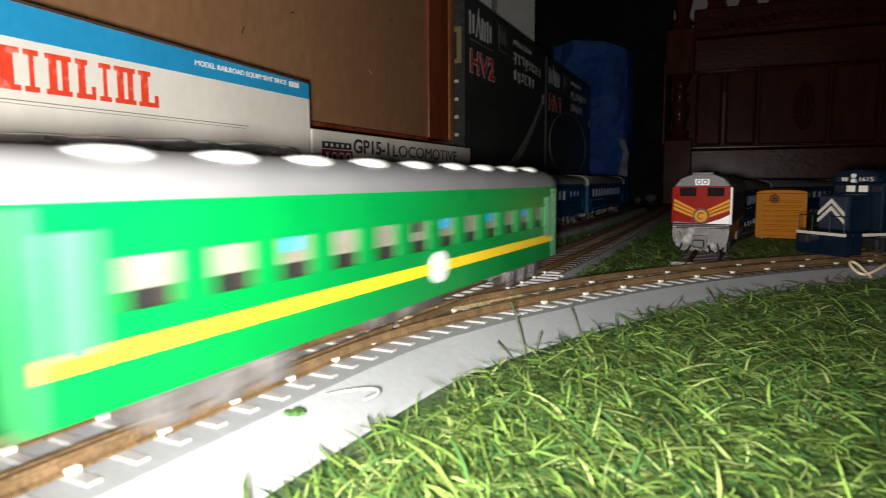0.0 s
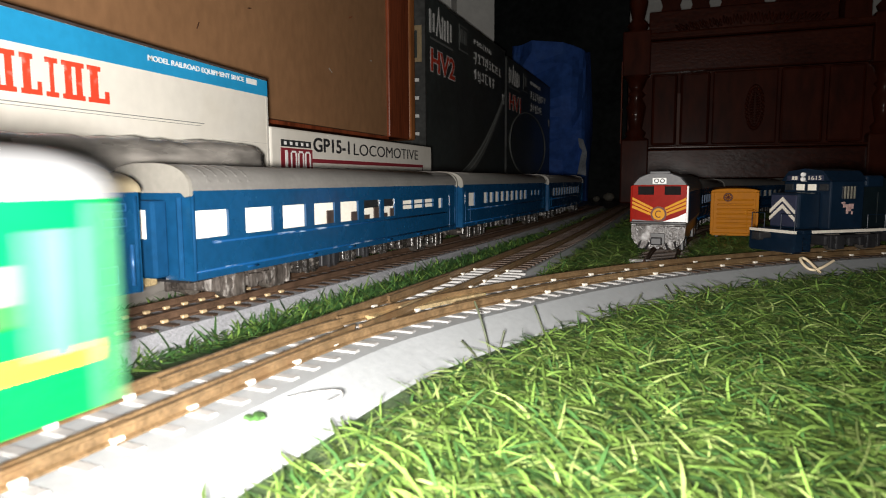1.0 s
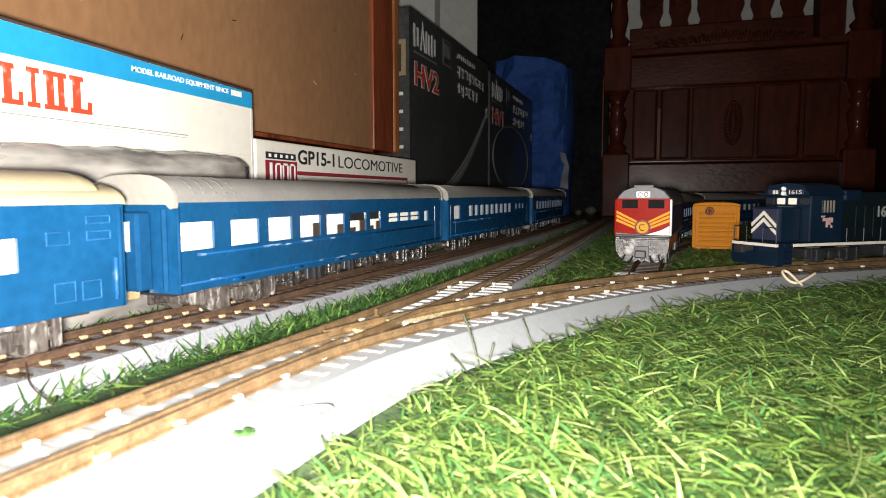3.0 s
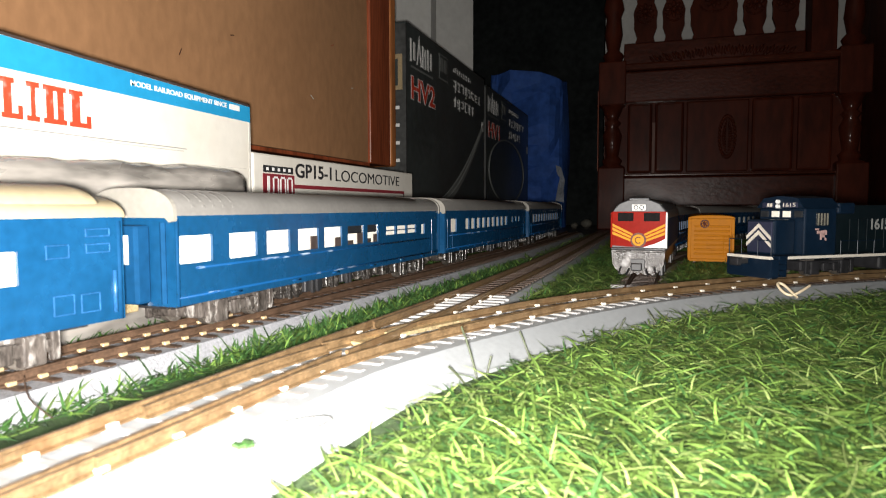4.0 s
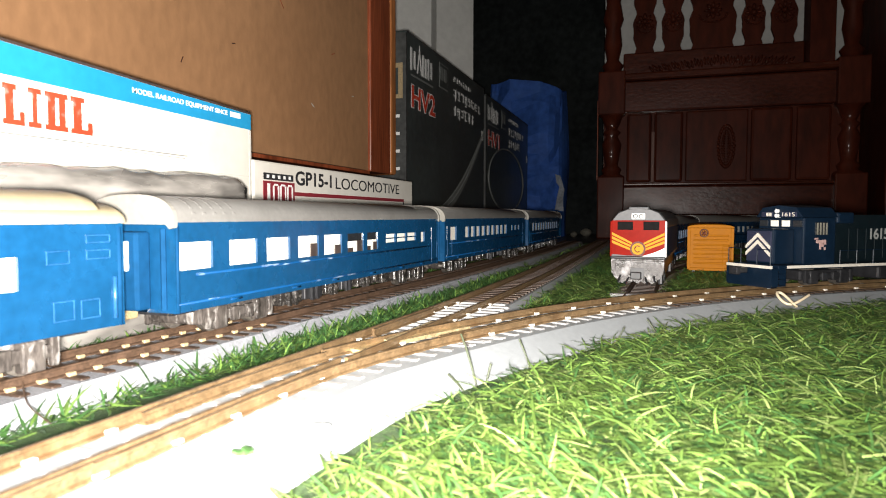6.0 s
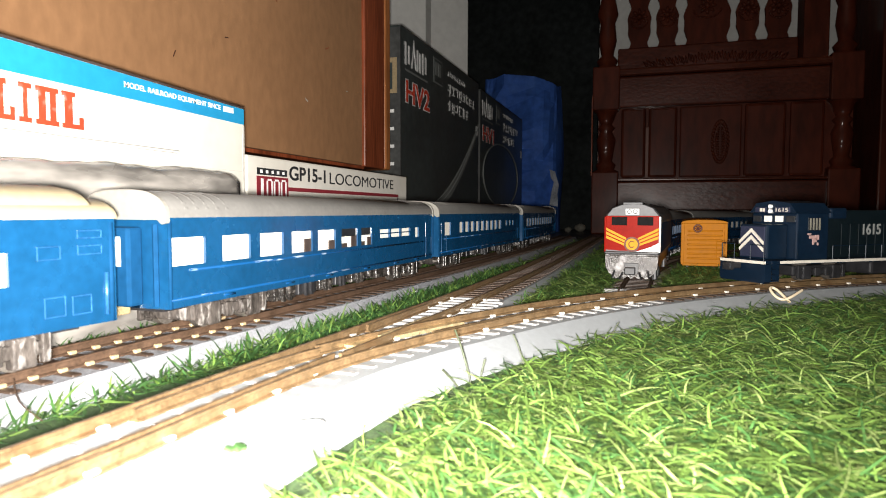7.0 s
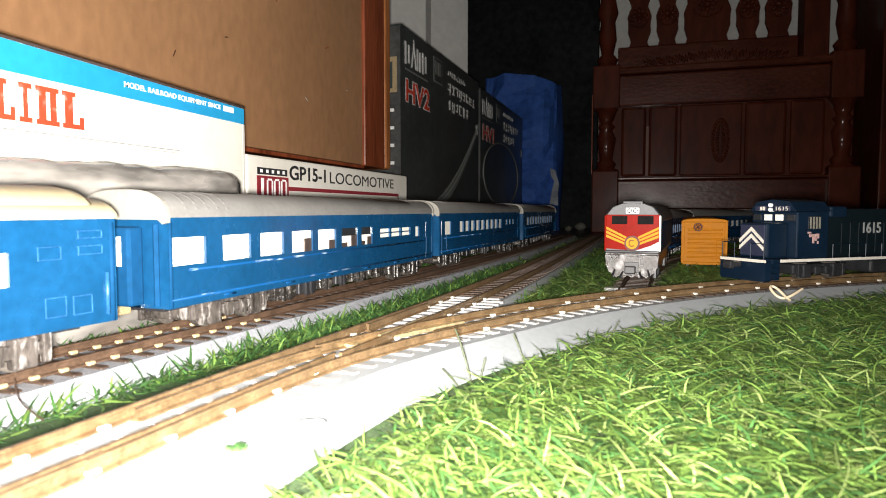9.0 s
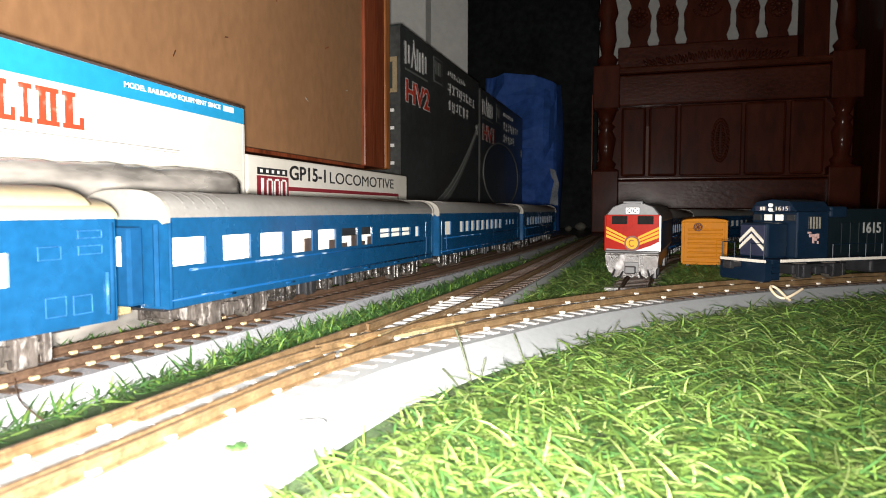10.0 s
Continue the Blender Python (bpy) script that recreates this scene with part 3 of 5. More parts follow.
# ---- carved bench ----
def carved_bench():
    c = thing("carved_bench", pose(0.15, 1.61, -0.004), "dark varnished hardwood bench with carved panels and turned posts", "bench")
    post = [(0.030, 0.0), (0.030, 0.15), (0.020, 0.155), (0.024, 0.165), (0.015, 0.175), (0.019, 0.20), (0.023, 0.225), (0.014, 0.245),
            (0.021, 0.254), (0.013, 0.262), (0.019, 0.275), (0.024, 0.290), (0.030, 0.294), (0.030, 0.342), (0.030, 0.395), (0.020, 0.40),
            (0.025, 0.412), (0.014, 0.425), (0.021, 0.46), (0.017, 0.50), (0.024, 0.52), (0.016, 0.56), (0.022, 0.60), (0.022, 0.74), (0.012, 0.77)]
    for x in (-0.243, 0.257):
        part("post", lathe(bmesh.new(), post, 16, (x, 0, 0)), M["mahogany"], c, "turned post with rings", smooth=True)
        for z0, z1 in ((0.0, 0.148), (0.294, 0.395)):
            part("post_block", cube(x - 0.031, x + 0.031, -0.031, 0.031, z0, z1, bevel=0.003), M["mahogany"], c)
    part("bottom_rail", cube(-0.246, 0.262, -0.016, 0.018, 0.055, 0.125, bevel=0.004), M["mahogany_long"], c)
    part("ledge", cube(-0.220, 0.236, -0.024, 0.018, 0.1256, 0.1315, bevel=0.002), M["polish"], c)
    part("panel_backing", cube(-0.262, 0.278, 0.004, 0.016, 0.132, 0.300), M["mahogany"], c)
    part("frieze", cube(-0.246, 0.262, -0.012, 0.018, 0.3005, 0.372, bevel=0.004), M["mahogany_long"], c)
    part("seat_ledge", cube(-0.222, 0.238, -0.030, 0.060, 0.3725, 0.388, bevel=0.004), M["polish"], c)
    for x0, x1 in ((-0.208, -0.152), (-0.146, -0.082), (0.062, 0.146), (0.154, 0.222)):
        part("raised_panel", cube(x0, x1, -0.006, 0.0045, 0.134, 0.298, bevel=0.006), M["mahogany"], c)
    # the upright's bright highlight line is put into this paler colour
    part("panel_stile", cube(-0.1525, -0.1445, -0.011, 0.004, 0.133, 0.252, bevel=0.001), M["highlightwood"], c, "paler strip painted as a highlight line")
    # carved oval ornament in the middle
    bm = bmesh.new()
    for k in range(30):
        a = k * 2 * math.pi / 30
        bmesh.ops.create_icosphere(bm, subdivisions=1, radius=1, matrix=Matrix.Translation((0.011 + 0.0165 * math.cos(a), -0.004, 0.214 + 0.046 * math.sin(a))) @ Matrix.Diagonal((0.0042, 0.004, 0.0056, 1)))
    for k in range(14):
        z = 0.178 + k * 0.0056
        w = 0.012 * math.sin(math.pi * (k + 1) / 15) + 0.002
        for sgn in (-1, 1):
            bmesh.ops.create_icosphere(bm, subdivisions=1, radius=1, matrix=Matrix.Translation((0.011 + sgn * w * 0.5, -0.0045, z)) @ Matrix.Rotation(sgn * 0.6, 4, "Y") @ Matrix.Diagonal((w * 0.5, 0.0036, 0.0026, 1)))
    part("carved_ornament", bm, M["mahogany"], c, "carved oval medallion", smooth=True)
    part("ornament_panel", cube(-0.076, 0.056, -0.003, 0.004, 0.135, 0.297, bevel=0.003), M["mahogany"], c)
    # low carved back above the ledge
    part("back_rail", cube(-0.220, 0.1715, 0.028, 0.046, 0.3885, 0.447, bevel=0.003), M["mahogany_long"], c)
    bm = bmesh.new()
    for k in range(44):
        t = k / 43 * 2 - 1
        lean = 0.7 * t
        m = Matrix.Translation((t * 0.150 - 0.005, 0.026, 0.405 + 0.012 * (1 - abs(t)) + 0.003 * math.sin(k * 1.9))) @ Matrix.Rotation(lean, 4, "Y") @ Matrix.Diagonal((0.0035, 0.005, 0.011, 1))
        bmesh.ops.create_icosphere(bm, subdivisions=1, radius=1, matrix=m)
    part("carved_leaves", bm, M["mahogany"], c, "row of carved leaves", smooth=True)
    # splats with scalloped sides; pale slits stay open between them
    edges = (-0.2045, -0.139, -0.077, 0.036, 0.0966, 0.1626)
    for k in range(5):
        x0, x1 = edges[k] + 0.0085, edges[k + 1] - 0.0085
        n = 26
        left = []
        right = []
        for i in range(n + 1):
            z = i / n * 0.30
            wave = 0.0034 * math.sin(z * 75 + 0.6) + 0.0022 * math.sin(z * 150)
            left.append((x0 + wave, z))
            right.append((x1 - wave, z))
        bm = bmesh.new()
        prism(bm, left + right[::-1], -0.006, 0.006, on_south(0, 0.036, 0.4472))
        part("splat", bm, M["mahogany"], c, "scalloped splat")
        bm = bmesh.new()
        xm, zm = (x0 + x1) / 2, 0.4472 + (0.072 if k != 2 else 0.085)
        for p in range(8):
            a = p * math.pi / 4
            bmesh.ops.create_icosphere(bm, subdivisions=1, radius=1, matrix=Matrix.Translation((xm + 0.013 * math.cos(a), 0.028, zm + 0.013 * math.sin(a))) @ Matrix.Rotation(-a, 4, "Y") @ Matrix.Diagonal((0.008, 0.005, 0.0045, 1)))
        bmesh.ops.create_icosphere(bm, subdivisions=2, radius=0.006, matrix=Matrix.Translation((xm, 0.027, zm)))
        part("rosette", bm, M["mahogany"], c, "carved flower", smooth=True)
        bm = bmesh.new()
        bow = [(xm + (0.019 if k != 2 else 0.03) * math.cos(a), 0.029, zm - 0.008 + 0.019 * math.sin(a)) for a in np.linspace(math.pi, 2 * math.pi, 11)]
        for a, b in zip(bow, bow[1:]):
            rod(bm, a, b, 0.0022, 6)
        part("carved_bow", bm, M["mahogany"], c, smooth=True)
    # added lighter strip that draws the highlight along the bench's left edge
    part("side_edge", cube(-0.2770, -0.2745, -0.012, 0.012, 0.140, 0.330, bevel=0.0008), M["stile"], c, "thin strip added as the edge highlight")
    part("end_board", cube(0.172, 0.2215, -0.02, 0.05, 0.3885, 0.74, bevel=0.002), M["mahogany"], c)


def dark_armchair():
    c = thing("carved_armchair", pose(0.64, 1.50, -0.004), "dark hardwood armchair with turned post, in the shade", "chair")
    post = [(0.026, 0.0), (0.026, 0.15), (0.017, 0.155), (0.021, 0.165), (0.013, 0.18), (0.019, 0.21), (0.013, 0.25), (0.019, 0.262), (0.013, 0.275),
            (0.018, 0.30), (0.022, 0.338), (0.026, 0.342), (0.026, 0.395), (0.018, 0.41), (0.020, 0.48), (0.012, 0.56)]
    part("post", lathe(bmesh.new(), post, 14, (-0.135, 0.06, 0)), M["mahogany"], c, smooth=True)
    part("post", lathe(bmesh.new(), post, 14, (0.35, 0.06, 0)), M["mahogany"], c, smooth=True)
    part("front_panel", cube(-0.11, 0.33, 0.05, 0.08, 0.04, 0.34, bevel=0.004), M["mahogany"], c)
    part("seat", cube(-0.15, 0.36, 0.02, 0.39, 0.345, 0.385, bevel=0.005), M["mahogany_long"], c)
    part("side_board", cube(-0.165, -0.145, 0.10, 0.36, 0.02, 0.70, bevel=0.004), M["mahogany"], c)
    part("arm_rest", cube(-0.175, -0.10, 0.0, 0.36, 0.565, 0.59, bevel=0.006), M["mahogany_long"], c)
    part("backrest", cube(-0.14, 0.35, 0.37, 0.40, 0.39, 0.95, bevel=0.005), M["olive"], c)


room()
wall_cabinet()
boxes()
tray()
carved_bench()
dark_armchair()

# ---- tracks ----
FAR = [(-0.186, -1.30), (-0.183, -0.50), (-0.172, -0.15), (-0.160, 0.08), (-0.1555, 0.18), (-0.1495, 0.28), (-0.1435, 0.38), (-0.1365, 0.52), (-0.130, 0.70), (-0.127, 0.90), (-0.127, 1.10)]
NEAR = [(-0.138, -1.30), (-0.128, -0.50), (-0.108, -0.15), (-0.0965, 0.05), (-0.0922, 0.13), (-0.0880, 0.20), (-0.0835, 0.28), (-0.0800, 0.38), (-0.0775, 0.52), (-0.0765, 0.75), (-0.0765, 1.10)]
BRANCH = [(-0.0940, 0.08), (-0.0900, 0.145), (-0.0800, 0.186), (-0.0645, 0.2246), (-0.0380, 0.279), (0.000, 0.335), (0.047, 0.388), (0.102, 0.437), (0.175, 0.488), (0.27, 0.54), (0.42, 0.60)]
SPUR = [(-0.006, 0.375), (-0.002, 0.48), (0.010, 0.58), (0.040, 0.70), (0.100, 0.82), (0.20, 0.92), (0.32, 0.99)]
BED_H, TIE_H, RAIL_TOP = 0.0070, 0.0076, 0.0105
GAUGE = 0.00825

sleeper_mesh = {}
for key in ("tie_grey", "tie_brown"):
    sleeper_mesh[key] = finish("sleeper", cube(-0.0150, 0.0150, -0.00145, 0.00145, 0, 0.0013, bevel=0.0003, seg=1), M[key])


def clip_mesh(mat):
    bm = cube(-0.0021, -0.0007, -0.0012, 0.0012, 0, 0.0011, bevel=0.0002, seg=1)
    block(bm, 0.0007, 0.0021, -0.0012, 0.0012, 0, 0.0011, bevel=0.0002, seg=1)
    return finish("rail_clip", bm, mat)


clips = {"tie_grey": clip_mesh(M["clip"]), "tie_brown": clip_mesh(M["clip_gold"])}


def rail_profile(o, z0, top):
    return [(o - 0.0013, z0), (o + 0.0013, z0), (o + 0.0013, z0 + 0.0004), (o + 0.0004, z0 + 0.0007), (o + 0.0004, top - 0.0008),
            (o + 0.0006, top - 0.0006), (o + 0.0006, top - 0.0001), (o + 0.0004, top), (o - 0.0004, top), (o - 0.0006, top - 0.0001),
            (o - 0.0006, top - 0.0006), (o - 0.0004, top - 0.0008), (o - 0.0004, z0 + 0.0007), (o - 0.0013, z0 + 0.0004)]


def cut(path, y0, y1):
    return path[(path[:, 1] >= y0) & (path[:, 1] <= y1)]


def track(name, plan, label, bed, tie, rail, pitch=0.0084, half=0.0205, left=None, plan_bed=None, lower=0.0, drop=0.0, span=(-9, 9), rails=((-1, -9, 9), (1, -9, 9)), fan=None, clip_kind=None, clip_every=2, tie_span=(-9, 9), tie_switch=None, flat=0.0165):
    t = thing(name, pose(0, 0, -drop), label, "railway track", kind="")
    path = smooth_path(plan, 0.008)
    if bed:
        line = smooth_path(plan_bed, 0.008) if plan_bed else cut(path, *span)
        lh = left or half
        top = BED_H - lower
        part("roadbed", sweep(line, [(-lh, 0.0003), (half, 0.0003), (half - 0.0004, 0.0012), (flat, top), (-0.0165, top), (-lh + 0.0004, 0.0012)]), M[bed], t)
    for side, y0, y1 in rails:
        p = cut(path, y0, y1)
        part("rail", sweep(p, rail_profile(side * GAUGE, TIE_H, RAIL_TOP)), M[rail], t)
    ties = smooth_path(plan, pitch)
    d, right = sides(ties)
    for k, (p, w) in enumerate(zip(ties, d)):
        if not tie_span[0] <= p[1] <= tie_span[1]:
            continue
        kind = tie
        if tie_switch and p[1] > tie_switch:
            kind = "tie_brown"
        m = Matrix.Translation((p[0], p[1], BED_H - 0.0007)) @ Matrix.Rotation(math.atan2(-w[0], w[1]), 4, "Z")
        reach = m
        if fan is not None and 0.10 < p[1] < 0.30:
            extra = min(0.045, max(0.0, float(np.interp(p[1], fan[:, 1], fan[:, 0])) - p[0]))
            if extra > 0.0245:
                extra = 0.004
            reach = m @ Matrix.Translation((extra / 2, 0, -0.0001)) @ Matrix.Diagonal((1 + extra / 0.030, 1, 1, 1))
        part("sleeper", sleeper_mesh[kind], None, t, at=reach)
        if k % clip_every == 0 and 0.0 < p[1] < (0.22 if kind == "tie_brown" and clip_every == 1 else 0.75) and (kind == "tie_grey" or clip_every in (1, 3)):
            for s in (-1, 1):
                part("rail_clip", clips[clip_kind or kind], None, t, at=m @ Matrix.Translation((s * GAUGE, 0, 0.00125)))
    return t


def tracks():
    track("railway_track", FAR, "track with brown sleepers on speckled grey roadbed", "ballast", "tie_brown", "rail_dark", clip_every=1)
    a = track("railway_track", NEAR, "main line of a turnout, tarnished rails on grey roadbed", "bed", "tie_grey", "rail", tie_switch=0.315, lower=0.0004, fan=smooth_path(BRANCH, 0.004),
              rails=((-1, -9, 9), (1, -9, 0.085), (1, 0.16, 9)))
    b = track("railway_track", BRANCH, "curved branch of a turnout with tarnished rails on grey roadbed", "bed", "tie_grey", "rail", half=0.0310, left=0.0205, flat=0.0185,
              plan_bed=NEAR[:4] + BRANCH[1:],
              rails=((-1, 0.165, 9), (1, -9, 9)), tie_span=(0.212, 9), tie_switch=0.335, clip_every=3, clip_kind="tie_grey")
    track("railway_track", SPUR, "short spur track laid low in the turf", "bed", "tie_brown", "rail_dark", drop=0.0055, clip_every=50, half=0.0185, flat=0.0165)
    # switch blades, frog casting and check rails
    path = smooth_path(NEAR, 0.004)
    part("switch_blade", sweep(cut(path, 0.05, 0.165), rail_profile(GAUGE - 0.0022, TIE_H, RAIL_TOP - 0.0002)), M["rail"], a)
    part("check_rail", sweep(cut(path, 0.205, 0.265), rail_profile(-GAUGE + 0.0022, TIE_H, RAIL_TOP - 0.0001)), M["rail"], a)
    part("wing_rail", sweep(cut(path, 0.190, 0.232), rail_profile(GAUGE - 0.0016, TIE_H, RAIL_TOP - 0.0001)), M["brass"], a)
    branch = smooth_path(BRANCH, 0.004)
    part("switch_blade", sweep(cut(branch, 0.10, 0.170), rail_profile(-GAUGE + 0.0020, TIE_H, RAIL_TOP - 0.0002)), M["rail"], b)
    part("check_rail", sweep(cut(branch, 0.205, 0.275), rail_profile(GAUGE - 0.0022, TIE_H, RAIL_TOP - 0.0001)), M["rail"], b)
    bm = sweep(cut(branch, 0.178, 0.232), [(-0.0112, TIE_H + 0.0001), (-0.003, TIE_H + 0.0001), (-0.0035, TIE_H + 0.0013), (-0.0107, TIE_H + 0.0013)])
    part("frog_casting", bm, M["brass"], b, "bright worn frog casting")


# ---- artificial turf ----
def turf():
    base = part("turf_mat", cube(-0.207, 1.1, -1.32, 1.12, -0.004, 0.0, bevel=0.0008, seg=1), M["turf"])
    tagged(base, "green artificial turf mat under the tracks", "turf", kind="structure")
    rng = np.random.default_rng(5)
    lines = [(smooth_path(FAR, 0.01), 0.0205), (smooth_path(NEAR, 0.01), 0.0200), (smooth_path(NEAR[:4] + BRANCH[1:], 0.01), 0.0365), (smooth_path(NEAR[:5] + BRANCH[2:4], 0.01), 0.0400), (smooth_path(SPUR, 0.01), 0.0165)]

    def scatter(x0, x1, y0, y1, per_mm2):
        n = int((x1 - x0) * (y1 - y0) * 1e6 * per_mm2)
        p = np.stack([rng.uniform(x0, x1, n), rng.uniform(y0, y1, n)], 1)
        keep = np.ones(n, bool)
        for line, half in lines:
            for s in range(0, n, 20000):
                q = p[s:s + 20000]
                dist = np.sqrt(((q[:, None, :] - line[None]) ** 2).sum(2)).min(1)
                keep[s:s + 20000] &= dist > half
        return p[keep]

    def blades(name, p, lo, hi, w0, w1, mat, label, lean=(0.80, 1.5), height=0.0052):
        n = len(p)
        a = rng.normal(-0.62, 0.70, n) + np.pi * (rng.uniform(0, 1, n) < 0.42)
        loose = rng.uniform(0, 1, n) < 0.25
        a[loose] = rng.uniform(0, 2 * np.pi, loose.sum())
        pile = rng.uniform(0, 1, n) ** 1.5 * height
        L = rng.uniform(lo, hi, n)
        b0 = rng.uniform(lean[0], lean[1], n)
        b1 = b0 + rng.uniform(0.2, 1.2, n)
        swirl = rng.normal(0, 0.28, n)
        wd = rng.uniform(w0, w1, n) * 0.88
        twist = rng.uniform(-0.5, 0.5, n)
        dx, dy = np.cos(a), np.sin(a)
        hx, hz = np.zeros(n), pile - 0.0005
        pts = []
        for k, f in enumerate((0, 0.36, 0.34, 0.30)):
            b = b0 + (b1 - b0) * k / 3
            hx = hx + f * L * np.sin(b)
            hz = hz + f * L * np.cos(b)
            pts.append((hx.copy(), np.maximum(hz, 0.0006 + 0.5 * pile)))
        V = np.zeros((n, 7, 3))
        for k in range(4):
            turn = swirl * (k / 3)
            ex, ey = np.cos(a + turn), np.sin(a + turn)
            c = np.stack([p[:, 0] + ex * pts[k][0], p[:, 1] + ey * pts[k][0], pts[k][1]], 1)
            w = wd * (0.8, 1.0, 0.75, 0)[k] / 2
            sx = np.stack([-dy * w * np.cos(twist), dx * w * np.cos(twist), w * np.sin(twist)], 1)
            if k < 3:
                V[:, 2 * k], V[:, 2 * k + 1] = c - sx, c + sx
            else:
                V[:, 6] = c
        idx = np.arange(n)[:, None] * 7
        quads = np.concatenate([idx + np.array([0, 1, 3, 2]), idx + np.array([2, 3, 5, 4])], 0)
        tris = idx + np.array([4, 5, 6])
        me = bpy.data.meshes.new(name)
        me.vertices.add(n * 7)
        me.vertices.foreach_set("co", V.ravel())
        loops = np.concatenate([quads.ravel(), tris.ravel()])
        me.loops.add(len(loops))
        me.loops.foreach_set("vertex_index", loops)
        starts = np.concatenate([np.arange(len(quads)) * 4, len(quads) * 4 + np.arange(n) * 3])
        me.polygons.add(len(starts))
        me.polygons.foreach_set("loop_start", starts)
        me.polygons.foreach_set("use_smooth", np.ones(len(starts), bool))
        me.update(calc_edges=True)
        me.materials.append(mat)
        ob = new(name, me)
        return tagged(ob, label, "grass", kind="stuff")

    near = scatter(-0.075, 0.36, 0.02, 0.50, 0.85)
    third = rng.permutation(len(near))
    blades("turf_grass", near[third[: len(near) // 2]], 0.006, 0.0135, 0.0004, 0.0009, M["grass"], "bright green artificial grass blades")
    blades("turf_grass", near[third[len(near) // 2: 7 * len(near) // 10]], 0.006, 0.0125, 0.0004, 0.0008, M["grass_pale"], "pale yellow-green artificial grass blades")
    blades("turf_grass", near[third[7 * len(near) // 10:]], 0.005, 0.0125, 0.0004, 0.0009, M["grass_dark"], "deep green artificial grass blades")
    strip = np.concatenate([scatter(-0.206, -0.06, -0.05, 0.55, 1.0), scatter(-0.075, 0.10, 0.50, 0.66, 0.5)])
    order = rng.permutation(len(strip))
    blades("turf_grass", strip[order[: len(strip) // 3]], 0.005, 0.0105, 0.0005, 0.0010, M["grass"], "green grass strip between the tracks", (0.45, 1.4), 0.003)
    blades("turf_grass", strip[order[len(strip) // 3:]], 0.005, 0.0105, 0.0005, 0.0010, M["grass_dark"], "dark green grass strip between the tracks", (0.4, 1.3), 0.003)
    far = np.concatenate([scatter(-0.206, 0.36, 0.55, 1.1, 0.10), scatter(0.36, 1.05, 0.05, 1.1, 0.035)])
    blades("turf_grass", far, 0.007, 0.014, 0.0008, 0.0014, M["grass"], "grass at the far side of the mat")


# ---- rolling stock ----
def wall_with_windows(bm, x, y0, y1, z0, z1, holes, inward):
    ys = sorted({y0, y1, *[h[0] for h in holes], *[h[1] for h in holes]})
    zs = sorted({z0, z1, *[h[2] for h in holes], *[h[3] for h in holes]})
    for a, b in zip(ys, ys[1:]):
        for c, d in zip(zs, zs[1:]):
            my, mz = (a + b) / 2, (c + d) / 2
            if any(h[0] < my < h[1] and h[2] < mz < h[3] for h in holes):
                continue
            bm.faces.new([bm.verts.new(q) for q in ((x, a, c), (x, b, c), (x, b, d), (x, a, d))])
    for h in holes:
        x2 = x + inward
        q = [(h[0], h[2]), (h[1], h[2]), (h[1], h[3]), (h[0], h[3])]
        for i in range(4):
            (ya, za), (yb, zb) = q[i], q[(i + 1) % 4]
            bm.faces.new([bm.verts.new(v) for v in ((x, ya, za), (x, yb, zb), (x2, yb, zb), (x2, ya, za))])


def roof_mesh(L, W, z0, rise, over=0.0004, seg=16, dome=0.006):
    bm = bmesh.new()
    rows = []
    ys = [-L / 2, -L / 2 + dome * 0.3, -L / 2 + dome, L / 2 - dome, L / 2 - dome * 0.3, L / 2]
    ks = [0.78, 0.93, 1.0, 1.0, 0.93, 0.78]
    for y, k in zip(ys, ks):
        row = []
        for i in range(seg + 1):
            a = math.pi * i / seg
            ca, sa = math.cos(a), math.sin(a)
            row.append(bm.verts.new(((W / 2 + over) * math.copysign(abs(ca) ** 0.72, ca), y, z0 + rise * k * sa ** 0.8)))
        rows.append(row)
    for a, b in zip(rows, rows[1:]):
        for i in range(seg):
            bm.faces.new((a[i], a[i + 1], b[i + 1], b[i]))
    bm.faces.new(rows[0])
    bm.faces.new(rows[-1][::-1])
    return bm


def bogie(parent, y, mat, W=0.033, clear=True):
    g = part("bogie", cube(-0.0108, 0.0108, y - 0.019, y + 0.019, 0.0030, 0.0090, bevel=0.001), M[mat], parent)
    for s in (-1, 1):
        bm = cube(s * 0.0125 - 0.0011, s * 0.0125 + 0.0011, y - 0.0175, y + 0.0175, 0.0040, 0.0075, bevel=0.0006)
        for o in (-0.0115, 0.0115):
            block(bm, s * 0.0125 - 0.0016, s * 0.0125 + 0.0016, y + o - 0.0032, y + o + 0.0032, 0.0012, 0.0092, bevel=0.0007)
            block(bm, s * 0.0130 - 0.0009, s * 0.0130 + 0.0009, y + o * 1.5 - 0.0012, y + o * 1.5 + 0.0012, 0.0018, 0.0094, bevel=0.0004)
            block(bm, s * 0.0135 - 0.001, s * 0.0135 + 0.001, y + o * 0.35 - 0.0018, y + o * 0.35 + 0.0018, 0.0030, 0.0080, bevel=0.0004)
        part("side_frame", bm, M[mat], g, smooth=False)
    for o in (-0.0115, 0.0115):
        bm = bmesh.new()
        for s in (-1, 1):
            rod(bm, (s * 0.0068, y + o, 0.0056), (s * 0.0094, y + o, 0.0056), 0.0056, 18)
        rod(bm, (-0.010, y + o, 0.0056), (0.010, y + o, 0.0056), 0.0010, 8)
        part("wheelset", bm, M["wheel"], g)


